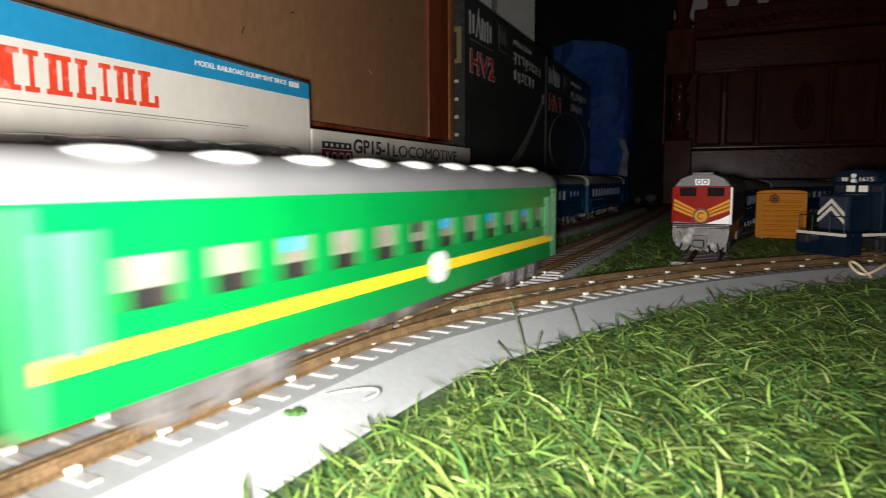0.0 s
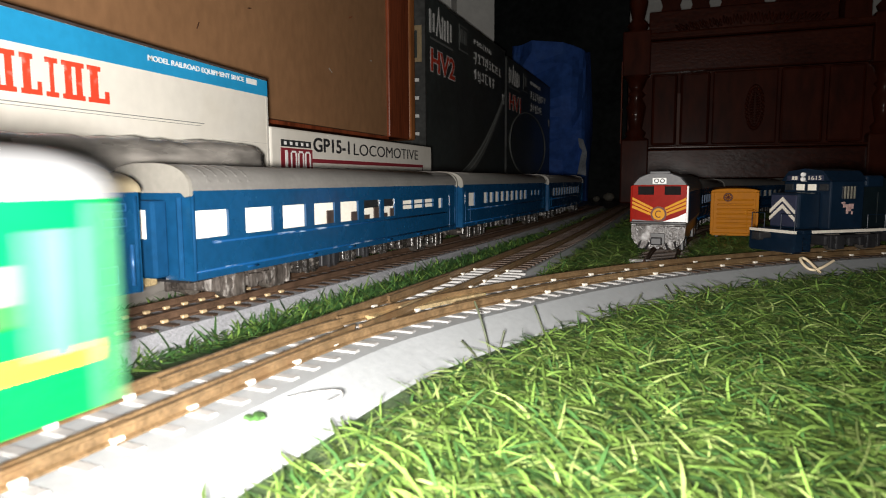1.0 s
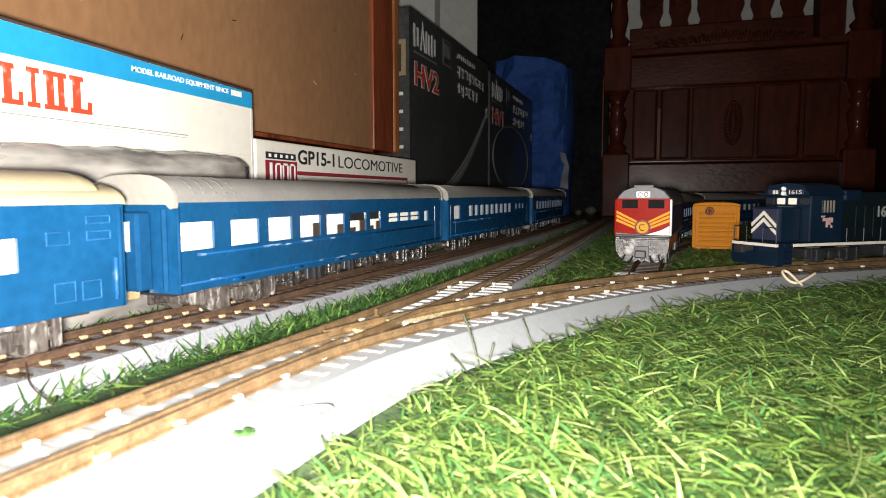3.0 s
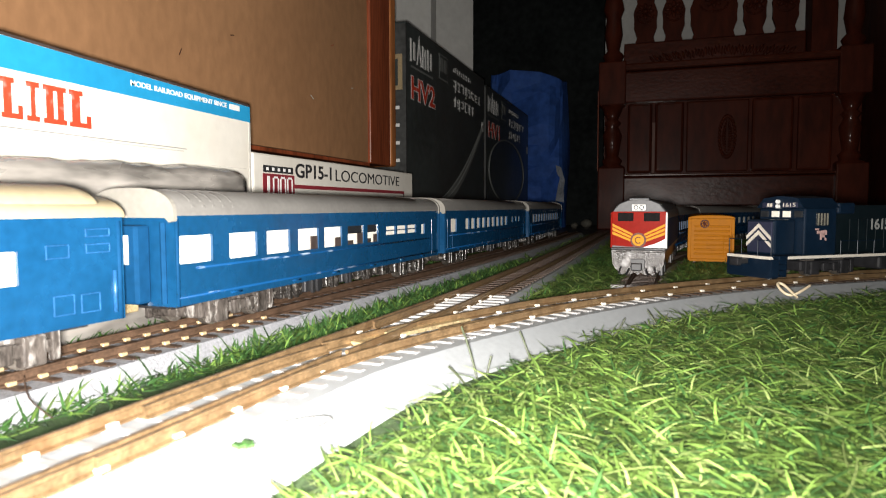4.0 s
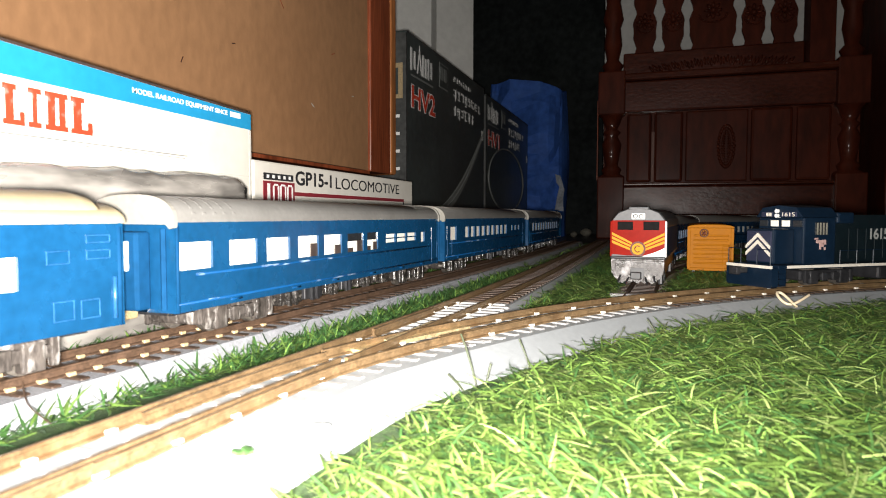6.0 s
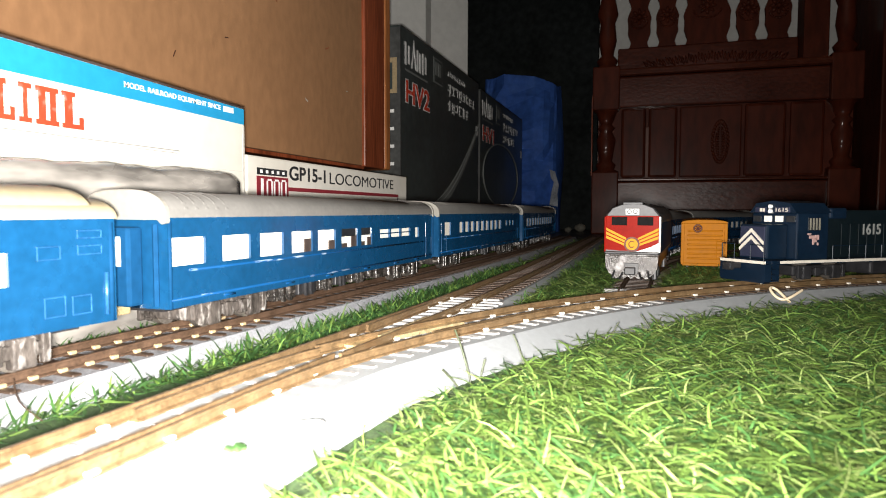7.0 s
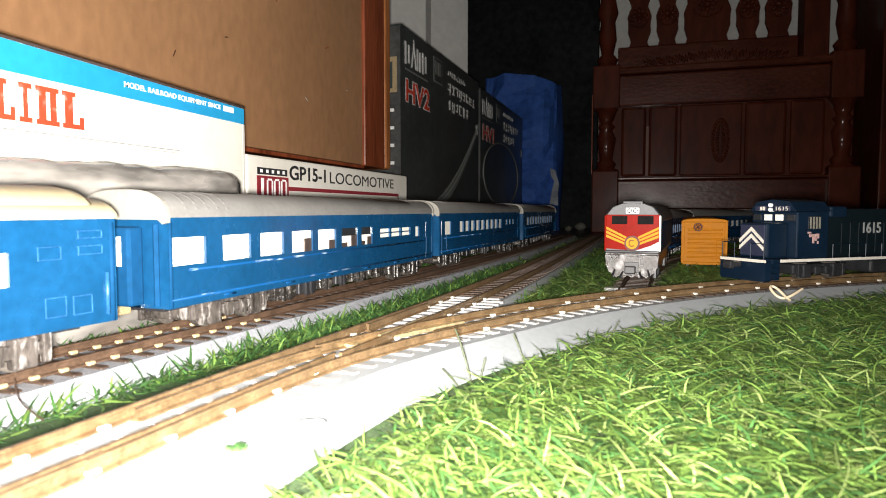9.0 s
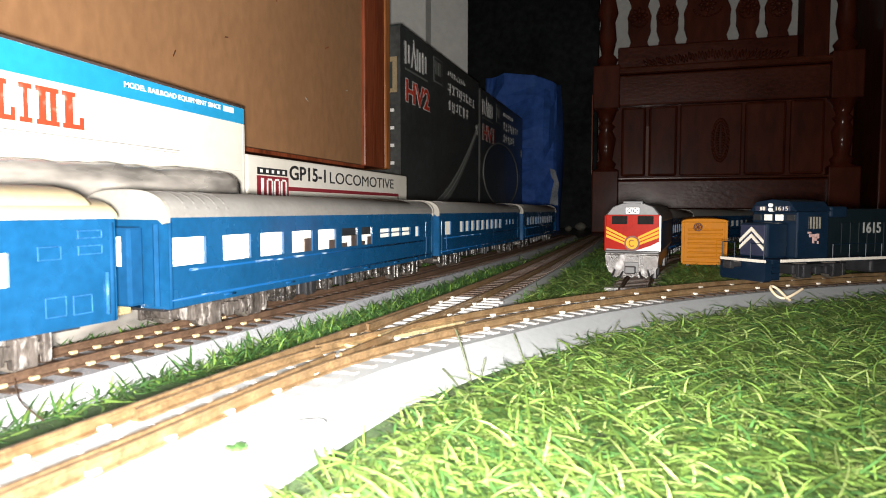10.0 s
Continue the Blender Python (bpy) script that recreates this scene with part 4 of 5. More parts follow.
def coupler(parent, y, s, mat="black"):
    bm = cube(-0.0016, 0.0016, min(y, y + s * 0.009), max(y, y + s * 0.009), 0.0078, 0.0108, bevel=0.0005)
    block(bm, -0.0032, 0.0032, min(y + s * 0.0065, y + s * 0.0095), max(y + s * 0.0065, y + s * 0.0095), 0.0070, 0.0115, bevel=0.0006)
    part("coupler", bm, M[mat], parent)


def blue_coach(m, windows, label, roof="coachroof", L=0.232, boxes_under=True, seed=1, doors=(-1, 1), dark_from=None):
    rng = random.Random(seed)
    W, Z0, Z1 = 0.0330, 0.0098, 0.0381
    c = thing("passenger_coach", m, label, "train coach", "blue coaches on the far track")
    bm = bmesh.new()
    hs = [(y - w / 2, y + w / 2, a, b) for y, w, a, b in windows]
    wall_with_windows(bm, W / 2, -L / 2, L / 2, Z0, Z1, hs, -0.0010)
    wall_with_windows(bm, -W / 2, -L / 2, L / 2, Z0, Z1, hs, 0.0010)
    for s in (-1, 1):
        y = s * L / 2
        xs = [-W / 2, -0.0052, 0.0052, W / 2]
        for a, b in zip(xs, xs[1:]):
            lo = Z0 + 0.0235 if a == -0.0052 else Z0
            bm.faces.new([bm.verts.new(q) for q in ((a, y, lo), (b, y, lo), (b, y, Z1), (a, y, Z1))])
    bm.faces.new([bm.verts.new(q) for q in ((-W / 2, -L / 2, Z0), (W / 2, -L / 2, Z0), (W / 2, L / 2, Z0), (-W / 2, L / 2, Z0))])
    bmesh.ops.remove_doubles(bm, verts=bm.verts[:], dist=0.00002)
    body = part("body", bm, M["coachblue"], c)
    for z, y0, y1 in ((Z0 + 0.0026, -L / 2 + 0.001, L / 2 - 0.001), (Z0 + 0.0115, -L / 2 + 0.009, L / 2 - 0.012))[2 if roof == "creamroof" else 0:]:
        part("side_rib", rod(bmesh.new(), (W / 2, y0, z), (W / 2, y1, z), 0.00045, 8), M["glintblue"], body, smooth=True)
    for y in () if roof == "creamroof" else (-0.09, -0.052, -0.020, 0.018, 0.055, 0.086):
        part("rivet_strip", rod(bmesh.new(), (W / 2, y, Z0 + 0.0014), (W / 2, y + 0.006, Z0 + 0.0014), 0.0004, 8), M["glossblue"], body, smooth=True)
    for s in (-1, 1):
        part("corner_pillar", rod(bmesh.new(), (W / 2 - 0.0004, s * (L / 2 - 0.0012), Z0), (W / 2 - 0.0004, s * (L / 2 - 0.0012), Z1 - 0.001), 0.0008, 10), M["mattblue"], body, smooth=True)
    cream = roof == "creamroof"
    if cream:
        roof_ob = part("roof", roof_mesh(L + 0.0015, W, Z1, 0.0060, dome=0.0015), M[roof], c, "stepped cream roof", smooth=True)
        part("raised_roof", roof_mesh(L - 0.0110, W - 0.0030, Z1 + 0.0012, 0.0078, dome=0.0050), M[roof], roof_ob, smooth=True)
    else:
        roof_ob = part("roof", roof_mesh(L + 0.0005, W, Z1, 0.0085, dome=0.0012), M[roof], c, "smooth pale grey roof", smooth=True)
    for s in (-1, 1):
        if not cream:
            arch = [((W / 2 + 0.0009) * math.copysign(abs(math.cos(a)) ** 0.72, math.cos(a)), Z1 + 0.0088 * math.sin(a) ** 0.8) for a in np.linspace(0.0, math.pi, 19)]
            lip = [(-W / 2 - 0.0007, Z1 - 0.0016), (-W / 2 + 0.0010, Z1 - 0.0020), (-W / 2 + 0.0026, Z1 - 0.0006), (W / 2 - 0.0026, Z1 - 0.0006), (W / 2 - 0.0010, Z1 - 0.0020), (W / 2 + 0.0007, Z1 - 0.0016)]
            y = s * (L / 2 + 0.0004)
            part("end_fascia", prism(bmesh.new(), arch + lip, -0.0008, 0.0008, on_south(0, y, 0)), M["fascia"], roof_ob, "paler arched roof end")
            for k in range(5):
                part("roof_ridge", roof_mesh(0.0022, W + 0.0001, Z1, 0.00868, dome=0.0006, seg=12), M[roof], roof_ob, at=Matrix.Translation((0, s * (L / 2 - 0.0085 - 0.0050 * k), 0)))
        # door at the coach end
        for x in (-1, 1) if s in doors else ():
            bm = cube(x * (W / 2 - 0.0004) - 0.0006, x * (W / 2 - 0.0004) + 0.0006, s * (L / 2 - 0.0085) - 0.0036, s * (L / 2 - 0.0085) + 0.0036, Z0 + 0.0012, Z0 + 0.0235, bevel=0.0004)
            part("door", bm, M["coachblue"], c)
            bm = bmesh.new()
            for o in (-0.0046, 0.0046):
                rod(bm, (x * (W / 2 + 0.0007), s * (L / 2 - 0.0085) + o, Z0 + 0.004), (x * (W / 2 + 0.0007), s * (L / 2 - 0.0085) + o, Z0 + 0.014), 0.0003, 6)
            part("grab_rail", bm, M["coachblue"], c)
        y = s * L / 2
        bm = cube(-0.0072, 0.0072, min(y, y + s * 0.0060), max(y, y + s * 0.0060), Z0 + 0.0010, Z0 + 0.0255, bevel=0.0010)
        gang = part("gangway", bm, M["mattblue"], c)
        part("gangway_door", cube(-0.0042, 0.0042, min(y + s * 0.0060, y + s * 0.0064), max(y + s * 0.0060, y + s * 0.0064), Z0 + 0.0135, Z0 + 0.0225), M["blind"], gang)
        for x in (-1, 1):
            part("end_pillar", rod(bmesh.new(), (x * 0.0125, y + s * 0.0006, Z0 + 0.001), (x * 0.0125, y + s * 0.0006, Z1 - 0.002), 0.0009, 8), M["mattblue"], c)
        coupler(c, y, s, "brass")
        # near bogies get the lit plastic, all others its shaded copy
        bogie(c, s * (L / 2 - 0.036), "under" if cream or (seed == 2 and s < 0) else "underdark")
    for y, w, a, b in windows:
        for x in (-1, 1):
            part("window_pane", cube(x * (W / 2 - 0.0014) - 0.0003, x * (W / 2 - 0.0014) + 0.0003, y - w / 2 - 0.0003, y + w / 2 + 0.0003, a - 0.0003, b + 0.0003), M["blind"], c)
    for k, (y, w, a, b) in enumerate(windows):
        if dark_from is not None and dark_from <= k < dark_from + 4:
            h = b - a
            part("seat_back", cube(W / 2 - 0.0011, W / 2 - 0.0006, y + w * 0.18, y + w * 0.5, a, a + h * (0.62 if k % 2 else 0.45)), M["seatdark"], c)
            if k >= dark_from + 2:
                part("luggage_rack", cube(W / 2 - 0.0011, W / 2 - 0.0006, y - w * 0.5, y + w * 0.5, b - h * 0.42, b), M["darkglass"], c)
                part("seat_back", cube(W / 2 - 0.0011, W / 2 - 0.0006, y - w * 0.5, y - w * 0.1, a, a + h * 0.22), M["seatdark"], c)
    if boxes_under:
        y = -L / 2 + 0.062
        while y < L / 2 - 0.066:
            w = rng.uniform(0.006, 0.016)
            h = rng.uniform(0.0042, 0.0062)
            bm = cube(-0.0125, 0.0125, y, y + w, Z0 - h, Z0 + 0.0004, bevel=0.0006)
            if w > 0.010:
                block(bm, 0.0122, 0.0135, y + w * 0.3, y + w * 0.42, Z0 - h - 0.0005, Z0)
                block(bm, 0.0122, 0.0135, y + w * 0.6, y + w * 0.72, Z0 - h - 0.0005, Z0)
            part("equipment_box", bm, M["underdark"] if rng.random() < 0.6 else M["black"], c)
            y += w + rng.uniform(0.002, 0.006)
    part("underframe", cube(-0.009, 0.009, -L / 2 + 0.006, L / 2 - 0.006, 0.0078, Z0 - 0.0001), M["black"], c)
    return c


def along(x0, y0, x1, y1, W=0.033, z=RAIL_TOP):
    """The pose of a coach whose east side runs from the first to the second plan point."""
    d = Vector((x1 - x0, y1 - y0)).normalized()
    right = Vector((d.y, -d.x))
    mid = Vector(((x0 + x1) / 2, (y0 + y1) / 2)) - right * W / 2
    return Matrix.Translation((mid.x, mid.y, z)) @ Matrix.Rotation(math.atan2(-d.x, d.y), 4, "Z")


def blue_train():
    w2 = []
    for y0, y1 in WIN2:
        w2.append(((y0 + y1) / 2 - COACH2_MID, y1 - y0, 0.0230, 0.0318))
    for k in range(3):
        w2.append((0.0432 + 0.0146 * k, 0.0128, 0.0258, 0.0278))
        w2.append((0.0432 + 0.0146 * k, 0.0128, 0.0284, 0.0304))
    w2.append((0.0898, 0.0062, 0.0245, 0.0304))
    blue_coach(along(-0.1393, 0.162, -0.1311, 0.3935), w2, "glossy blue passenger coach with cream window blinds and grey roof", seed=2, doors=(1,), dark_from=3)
    w1 = [(0.079 - k * 0.026, 0.015, 0.0222, 0.0303) for k in range(6)]
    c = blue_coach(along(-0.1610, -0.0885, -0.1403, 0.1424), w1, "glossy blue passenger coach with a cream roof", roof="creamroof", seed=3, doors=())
    for y0, y1, z0, z1 in ((0.0950, 0.1005, 0.0134, 0.0183), (0.1026, 0.1080, 0.0132, 0.0180), (0.0935, 0.0995, 0.0280, 0.0312), (0.1045, 0.1115, 0.0288, 0.0310), (0.1045, 0.1115, 0.0331, 0.0350)):
        hatch = part("hatch", cube(0.0163, 0.01675, y0, y1, z0, z1, bevel=0.0002), M["coachblue"], c)
        bm = bmesh.new()
        for a, b in (((y0, z0), (y1, z0)), ((y1, z0), (y1, z1)), ((y1, z1), (y0, z1)), ((y0, z1), (y0, z0))):
            rod(bm, (0.01672, *a), (0.01672, *b), 0.00020, 6)
        part("hatch_rim", bm, M["wornblue"], hatch, "rubbed pale moulding edge")
    part("door_edge", rod(bmesh.new(), (0.0168, 0.1128, 0.0120), (0.0168, 0.1128, 0.0235), 0.0006, 8), M["wornblue"], c, smooth=True)
    w3 = [(-0.098, 0.013, 0.0235, 0.0325)] + [(-0.068 + k * 0.0135, 0.0085, 0.0245, 0.0322) for k in range(9)] + [(0.063 + k * 0.0125, 0.006, 0.027, 0.0315) for k in range(3)]
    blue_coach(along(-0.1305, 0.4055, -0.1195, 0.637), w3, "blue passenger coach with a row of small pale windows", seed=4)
    w4 = [(-0.088 + k * 0.0165, 0.0105, 0.0245, 0.0325) for k in range(11)]
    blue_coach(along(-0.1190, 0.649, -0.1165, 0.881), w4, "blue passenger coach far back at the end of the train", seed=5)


COACH2_MID = 0.2778
WIN2 = ((0.1635, 0.1790), (0.1875, 0.2032), (0.2090, 0.2246), (0.2304, 0.2464), (0.2511, 0.2670), (0.2724, 0.2888), (0.2929, 0.3051))


def green_coach(m, label):
    L, W, Z0, Z1 = 0.237, 0.0325, 0.0072, 0.0385
    c = thing("green_coach", m, label, "train coach", "green coaches of the passing train")
    wins = [(-L / 2 + 0.0215 + k * 0.01775, 0.0105, 0.0215, 0.0300) for k in range(12)]
    hs = [(y - w / 2, y + w / 2, a, b) for y, w, a, b in wins]
    bm = bmesh.new()
    wall_with_windows(bm, W / 2, -L / 2, L / 2, Z0, Z1, hs, -0.0010)
    wall_with_windows(bm, -W / 2, -L / 2, L / 2, Z0, Z1, hs, 0.0010)
    for s in (-1, 1):
        bm.faces.new([bm.verts.new(q) for q in ((-W / 2, s * L / 2, Z0), (W / 2, s * L / 2, Z0), (W / 2, s * L / 2, Z1), (-W / 2, s * L / 2, Z1))])
    bm.faces.new([bm.verts.new(q) for q in ((-W / 2, -L / 2, Z0), (W / 2, -L / 2, Z0), (W / 2, L / 2, Z0), (-W / 2, L / 2, Z0))])
    bmesh.ops.remove_doubles(bm, verts=bm.verts[:], dist=0.00002)
    part("body", bm, M["green"], c)
    for x in (-1, 1):
        part("yellow_stripe", cube(x * W / 2 - 0.0002, x * W / 2 + 0.0003, -L / 2 + 0.004, L / 2 - 0.004, 0.0143, 0.0175), M["yellow"], c)
        bm = bmesh.new()
        rod(bm, (x * W / 2 - 0.0004, 0.0025, 0.0159), (x * (W / 2) + 0.0006, 0.0025, 0.0159), 0.0047, 20)
        part("round_badge", bm, M["vent"], c, "round white badge")
        for s in (-1, 1):
            part("door", cube(x * W / 2 - 0.0003, x * W / 2 + 0.0004, s * (L / 2 - 0.0085) - 0.0036, s * (L / 2 - 0.0085) + 0.0036, 0.0165, 0.0345, bevel=0.0003), M["mint"], c, "pale green end door")
            part("corner_post", cube(x * W / 2 - 0.0010, x * W / 2 + 0.0004, s * (L / 2 - 0.0011) - 0.0011, s * (L / 2 - 0.0011) + 0.0011, Z0, Z1 - 0.0005, bevel=0.0003), M["mint"], c)
    roof = part("roof", roof_mesh(L + 0.001, W, Z1, 0.0085), M["greyroof"], c, "light grey roof", smooth=True)
    for k in range(9):
        y = -L / 2 + 0.020 + k * (L - 0.04) / 8
        for x in (0.0095,):
            bm = bmesh.new()
            bmesh.ops.create_uvsphere(bm, u_segments=14, v_segments=8, radius=1, matrix=Matrix.Translation((x, y, Z1 + 0.0070)) @ Matrix.Diagonal((0.0042, 0.0062, 0.0018, 1)))
            part("roof_vent", bm, M["vent"], roof, "white roof ventilator", smooth=True)
    for y, w, a, b in wins:
        for x in (-1, 1):
            part("window_pane", cube(x * (W / 2 - 0.0016) - 0.0003, x * (W / 2 - 0.0016) + 0.0003, y - w / 2 - 0.0003, y + w / 2 + 0.0003, a + 0.0030, b + 0.0003), M["curtain"], c)
            part("seat_top", cube(x * (W / 2 - 0.0030) - 0.0010, x * (W / 2 - 0.0030) + 0.0010, y - w * 0.42, y + w * 0.36, a - 0.0008, a + 0.0030), M["seatblack"], c)
    part("floor_board", cube(-W / 2 + 0.001, W / 2 - 0.001, -L / 2 + 0.002, L / 2 - 0.002, Z0 + 0.0004, Z0 + 0.0014), M["seatdark"], c)
    part("partition", cube(-0.012, 0.012, -L / 2 + 0.002, L / 2 - 0.002, Z0 + 0.0016, Z1 - 0.0005), M["seatdark"], c)
    part("underframe", cube(-0.011, 0.011, -L / 2 + 0.004, L / 2 - 0.004, 0.0062, Z0 - 0.0001), M["black"], c)
    part("battery_box", cube(-0.0135, 0.0135, -0.030, 0.012, 0.0032, 0.0062, bevel=0.0006), M["under"], c)
    for s in (-1, 1):
        coupler(c, s * L / 2, s)
        y = s * (L / 2 - 0.038)
        bogie(c, y, "under")
        for x in (-1, 1):
            bm = cube(x * 0.0143 - 0.0008, x * 0.0143 + 0.0008, y - 0.0185, y + 0.0185, 0.0026, 0.0071, bevel=0.0006)
            for o in (-0.0125, 0.0, 0.0125):
                block(bm, x * 0.0148 - 0.0010, x * 0.0148 + 0.0010, y + o - 0.0040, y + o + 0.0040, 0.0008, 0.0066, bevel=0.0006)
            part("bogie_skirt", bm, M["cleargrey"], c, "clouded clear plastic bogie side")
    for k in range(1, 12, 1):
        y, w, a, b = wins[k]
        for x in (-1, 1):
            if k in (2, 5, 6, 8, 10):
                part("seat_corner", cube(x * (W / 2 - 0.0011) - 0.0002, x * (W / 2 - 0.0011) + 0.0002, y - w * 0.2, y + w * 0.2, b - 0.0030, b), M["band"] if k % 2 == 0 else M["seatblack"], c, "blue seat corner" if k % 2 == 0 else "")
    return c


def red_loco():
    d = math.radians(-4.5)
    c = thing("red_diesel_locomotive", Matrix.Translation((-0.0075, 0.418, 0.0050)) @ Matrix.Rotation(d, 4, "Z"),
              "red and silver diesel locomotive with golden chevron lines on its nose", "locomotive")
    W, L = 0.0335, 0.170
    # hull: rounded section drawn out along y, nose at y = 0
    sec = [(0.0165, 0.0180), (0.0167, 0.0395), (0.0158, 0.0440), (0.0125, 0.0480), (0.0070, 0.0502), (0.0, 0.0508)]
    outline = sec + [(-x, z) for x, z in sec[-2::-1]]
    bm = bmesh.new()
    rows = []
    for y, k in ((0.0, 0.955), (0.0015, 0.985), (0.004, 1.0), (L, 1.0)):
        rows.append([bm.verts.new((x * k, y, 0.0180 + (z - 0.0180) * (k + (1 - k) * 0.6))) for x, z in outline])
    for a, b in zip(rows, rows[1:]):
        for i in range(len(outline) - 1):
            bm.faces.new((a[i], a[i + 1], b[i + 1], b[i]))
    bm.faces.new(rows[0])
    bm.faces.new(rows[-1][::-1])
    bmesh.ops.remove_doubles(bm, verts=bm.verts[:], dist=0.00001)
    hull = part("hull", bm, M["locosilver"], c, "silver grey hull")
    part("red_nose", cube(-0.0160, 0.0160, -0.0006, 0.0004, 0.0210, 0.0430, bevel=0.0003), M["locored"], c, "red nose panel")
    for s in (-1, 1):
        part("side_band", cube(s * 0.0167 - 0.0003, s * 0.0167 + 0.0003, 0.005, L - 0.002, 0.0200, 0.0385), M["mattblue"], c)
        # right strip is white to paint the lamp's glare on that corner
        part("corner_strip", cube(s * 0.0161 - (0.0018 if s > 0 else 0.0010), s * 0.0163 + 0.0007, -0.0004, 0.0052, 0.0200, 0.0425, bevel=0.0005), M["vent"] if s > 0 else M["locored"], c)
        bm = bmesh.new()
        block(bm, s * 0.0078 - 0.0047, s * 0.0078 + 0.0047, -0.0009, -0.0004, 0.0370, 0.0422, bevel=0.0002)
        part("cab_window", bm, M["voidblack"], c, "dark cab window")
        for k in range(3):
            bm = bmesh.new()
            z0, z1 = 0.0238 + 0.0020 * k, 0.0288 + 0.0025 * k
            prism(bm, [(s * 0.0035, z0), (s * 0.0158, z1), (s * 0.0158, z1 + 0.0017), (s * 0.0035, z0 + 0.0014)], 0.0006, 0.0009, on_south(0, 0, 0))
            part("golden_line", bm, M["locoyellow"], c)
        # left: silver paint; right: taller white patch, painted glare on the nose
        silver_glare_shape = [(s * 0.0025, 0.0206), (s * 0.0158, 0.0206), (s * 0.0158, 0.0262 if s > 0 else 0.0216), (s * 0.0110, 0.0236 if s > 0 else 0.0214)]
        part("pale_flash", prism(bmesh.new(), silver_glare_shape, 0.0005, 0.0008, on_south(0, 0, 0)), M["vent"] if s > 0 else M["locosilver"], c)
    bm = bmesh.new()
    rod(bm, (0, -0.0005, 0.0252), (0, -0.0012, 0.0252), 0.0047, 22)
    e = part("round_emblem", bm, M["orange_dark"], c, "golden round emblem")
    bm = bmesh.new()
    rod(bm, (0, -0.0011, 0.0252), (0, -0.0015, 0.0252), 0.0036, 22)
    part("emblem_disc", bm, M["locoyellow"], e)
    bm = bmesh.new()
    for k in range(7):
        a, b = k / 6 * 4.0 + 0.8, (k + 1) / 6 * 4.0 + 0.8
        rod(bm, (0.0018 * math.cos(a), -0.0016, 0.0252 + 0.0020 * math.sin(a)), (0.0018 * math.cos(b), -0.0016, 0.0252 + 0.0020 * math.sin(b)), 0.0003, 6)
    part("emblem_mark", bm, M["orange_dark"], e)
    b = part("number_board", cube(-0.0041, 0.0041, -0.0012, 0.002, 0.0436, 0.0474, bevel=0.0004), M["vent"], c)
    for s in (-1, 1):
        bm = bmesh.new()
        ring = [(s * 0.0017 + 0.0012 * math.cos(a), -0.0013, 0.0455 + 0.0012 * math.sin(a)) for a in np.linspace(0, 2 * math.pi, 13)]
        for p, q in zip(ring, ring[1:]):
            rod(bm, p, q, 0.0003, 5)
        part("headlamp_ring", bm, M["black_ink"], b)
    part("roof_beacon_bar", cube(-0.006, 0.006, 0.0005, 0.006, 0.0496, 0.0514, bevel=0.0006), M["locosilver"], c)
    part("anticlimber", cube(-0.0165, 0.0165, -0.0030, 0.003, 0.0192, 0.0206, bevel=0.0005), M["black"], c)
    part("step_line", cube(-0.0160, 0.0160, -0.0024, 0.003, 0.0179, 0.0189, bevel=0.0003), M["chrome"], c)
    bm = bmesh.new()
    hem = [(-0.0160, 0.0178), (0.0160, 0.0178), (0.0155, 0.0105)]
    for k in range(13):
        hem.append((0.0135 - k * 0.00225, (0.0036, 0.0052)[k % 2] + (0.0035 if k in (0, 12) else 0.0)))
    prism(bm, hem + [(-0.0155, 0.0105)], -0.003, 0.0022, on_south(0, 0, 0))
    part("pilot", bm, M["chrome"], c, "dark pilot plate with glare painted as pale mottling")
    part("coupler_pocket", cube(-0.0042, 0.0042, -0.0026, -0.0020, 0.0070, 0.0135, bevel=0.0002), M["black"], c)
    coupler(c, -0.002, -1)
    for s in (-1, 1):
        bm = bmesh.new()
        rod(bm, (s * 0.005, -0.003, 0.0075), (s * 0.0065, -0.007, 0.004), 0.0006, 6)
        rod(bm, (s * 0.010, -0.003, 0.0085), (s * 0.011, -0.006, 0.005), 0.0006, 6)
        part("brake_hose", bm, M["black"], c)
    part("frame", cube(-0.0140, 0.0140, 0.004, L - 0.004, 0.0092, 0.0179), M["black"], c)
    for y in (0.034, L - 0.034):
        bogie(c, y, "black")
    part("fuel_tank", cube(-0.0125, 0.0125, 0.065, 0.105, 0.0030, 0.0178, bevel=0.0015), M["black"], c)
    # its coaches, curving away behind
    for k, (x, y, yaw) in enumerate(((0.019, 0.696, -9), (0.082, 0.905, -27))):
        w = [(-0.085 + j * 0.0165, 0.0095, 0.0245, 0.0320) for j in range(11)]
        cc = blue_coach(pose(x, y, 0.0050, 0, 0, yaw), w, "dark blue passenger coach behind the red locomotive", seed=9 + k)
        cc["group"] = "coaches behind the red locomotive"


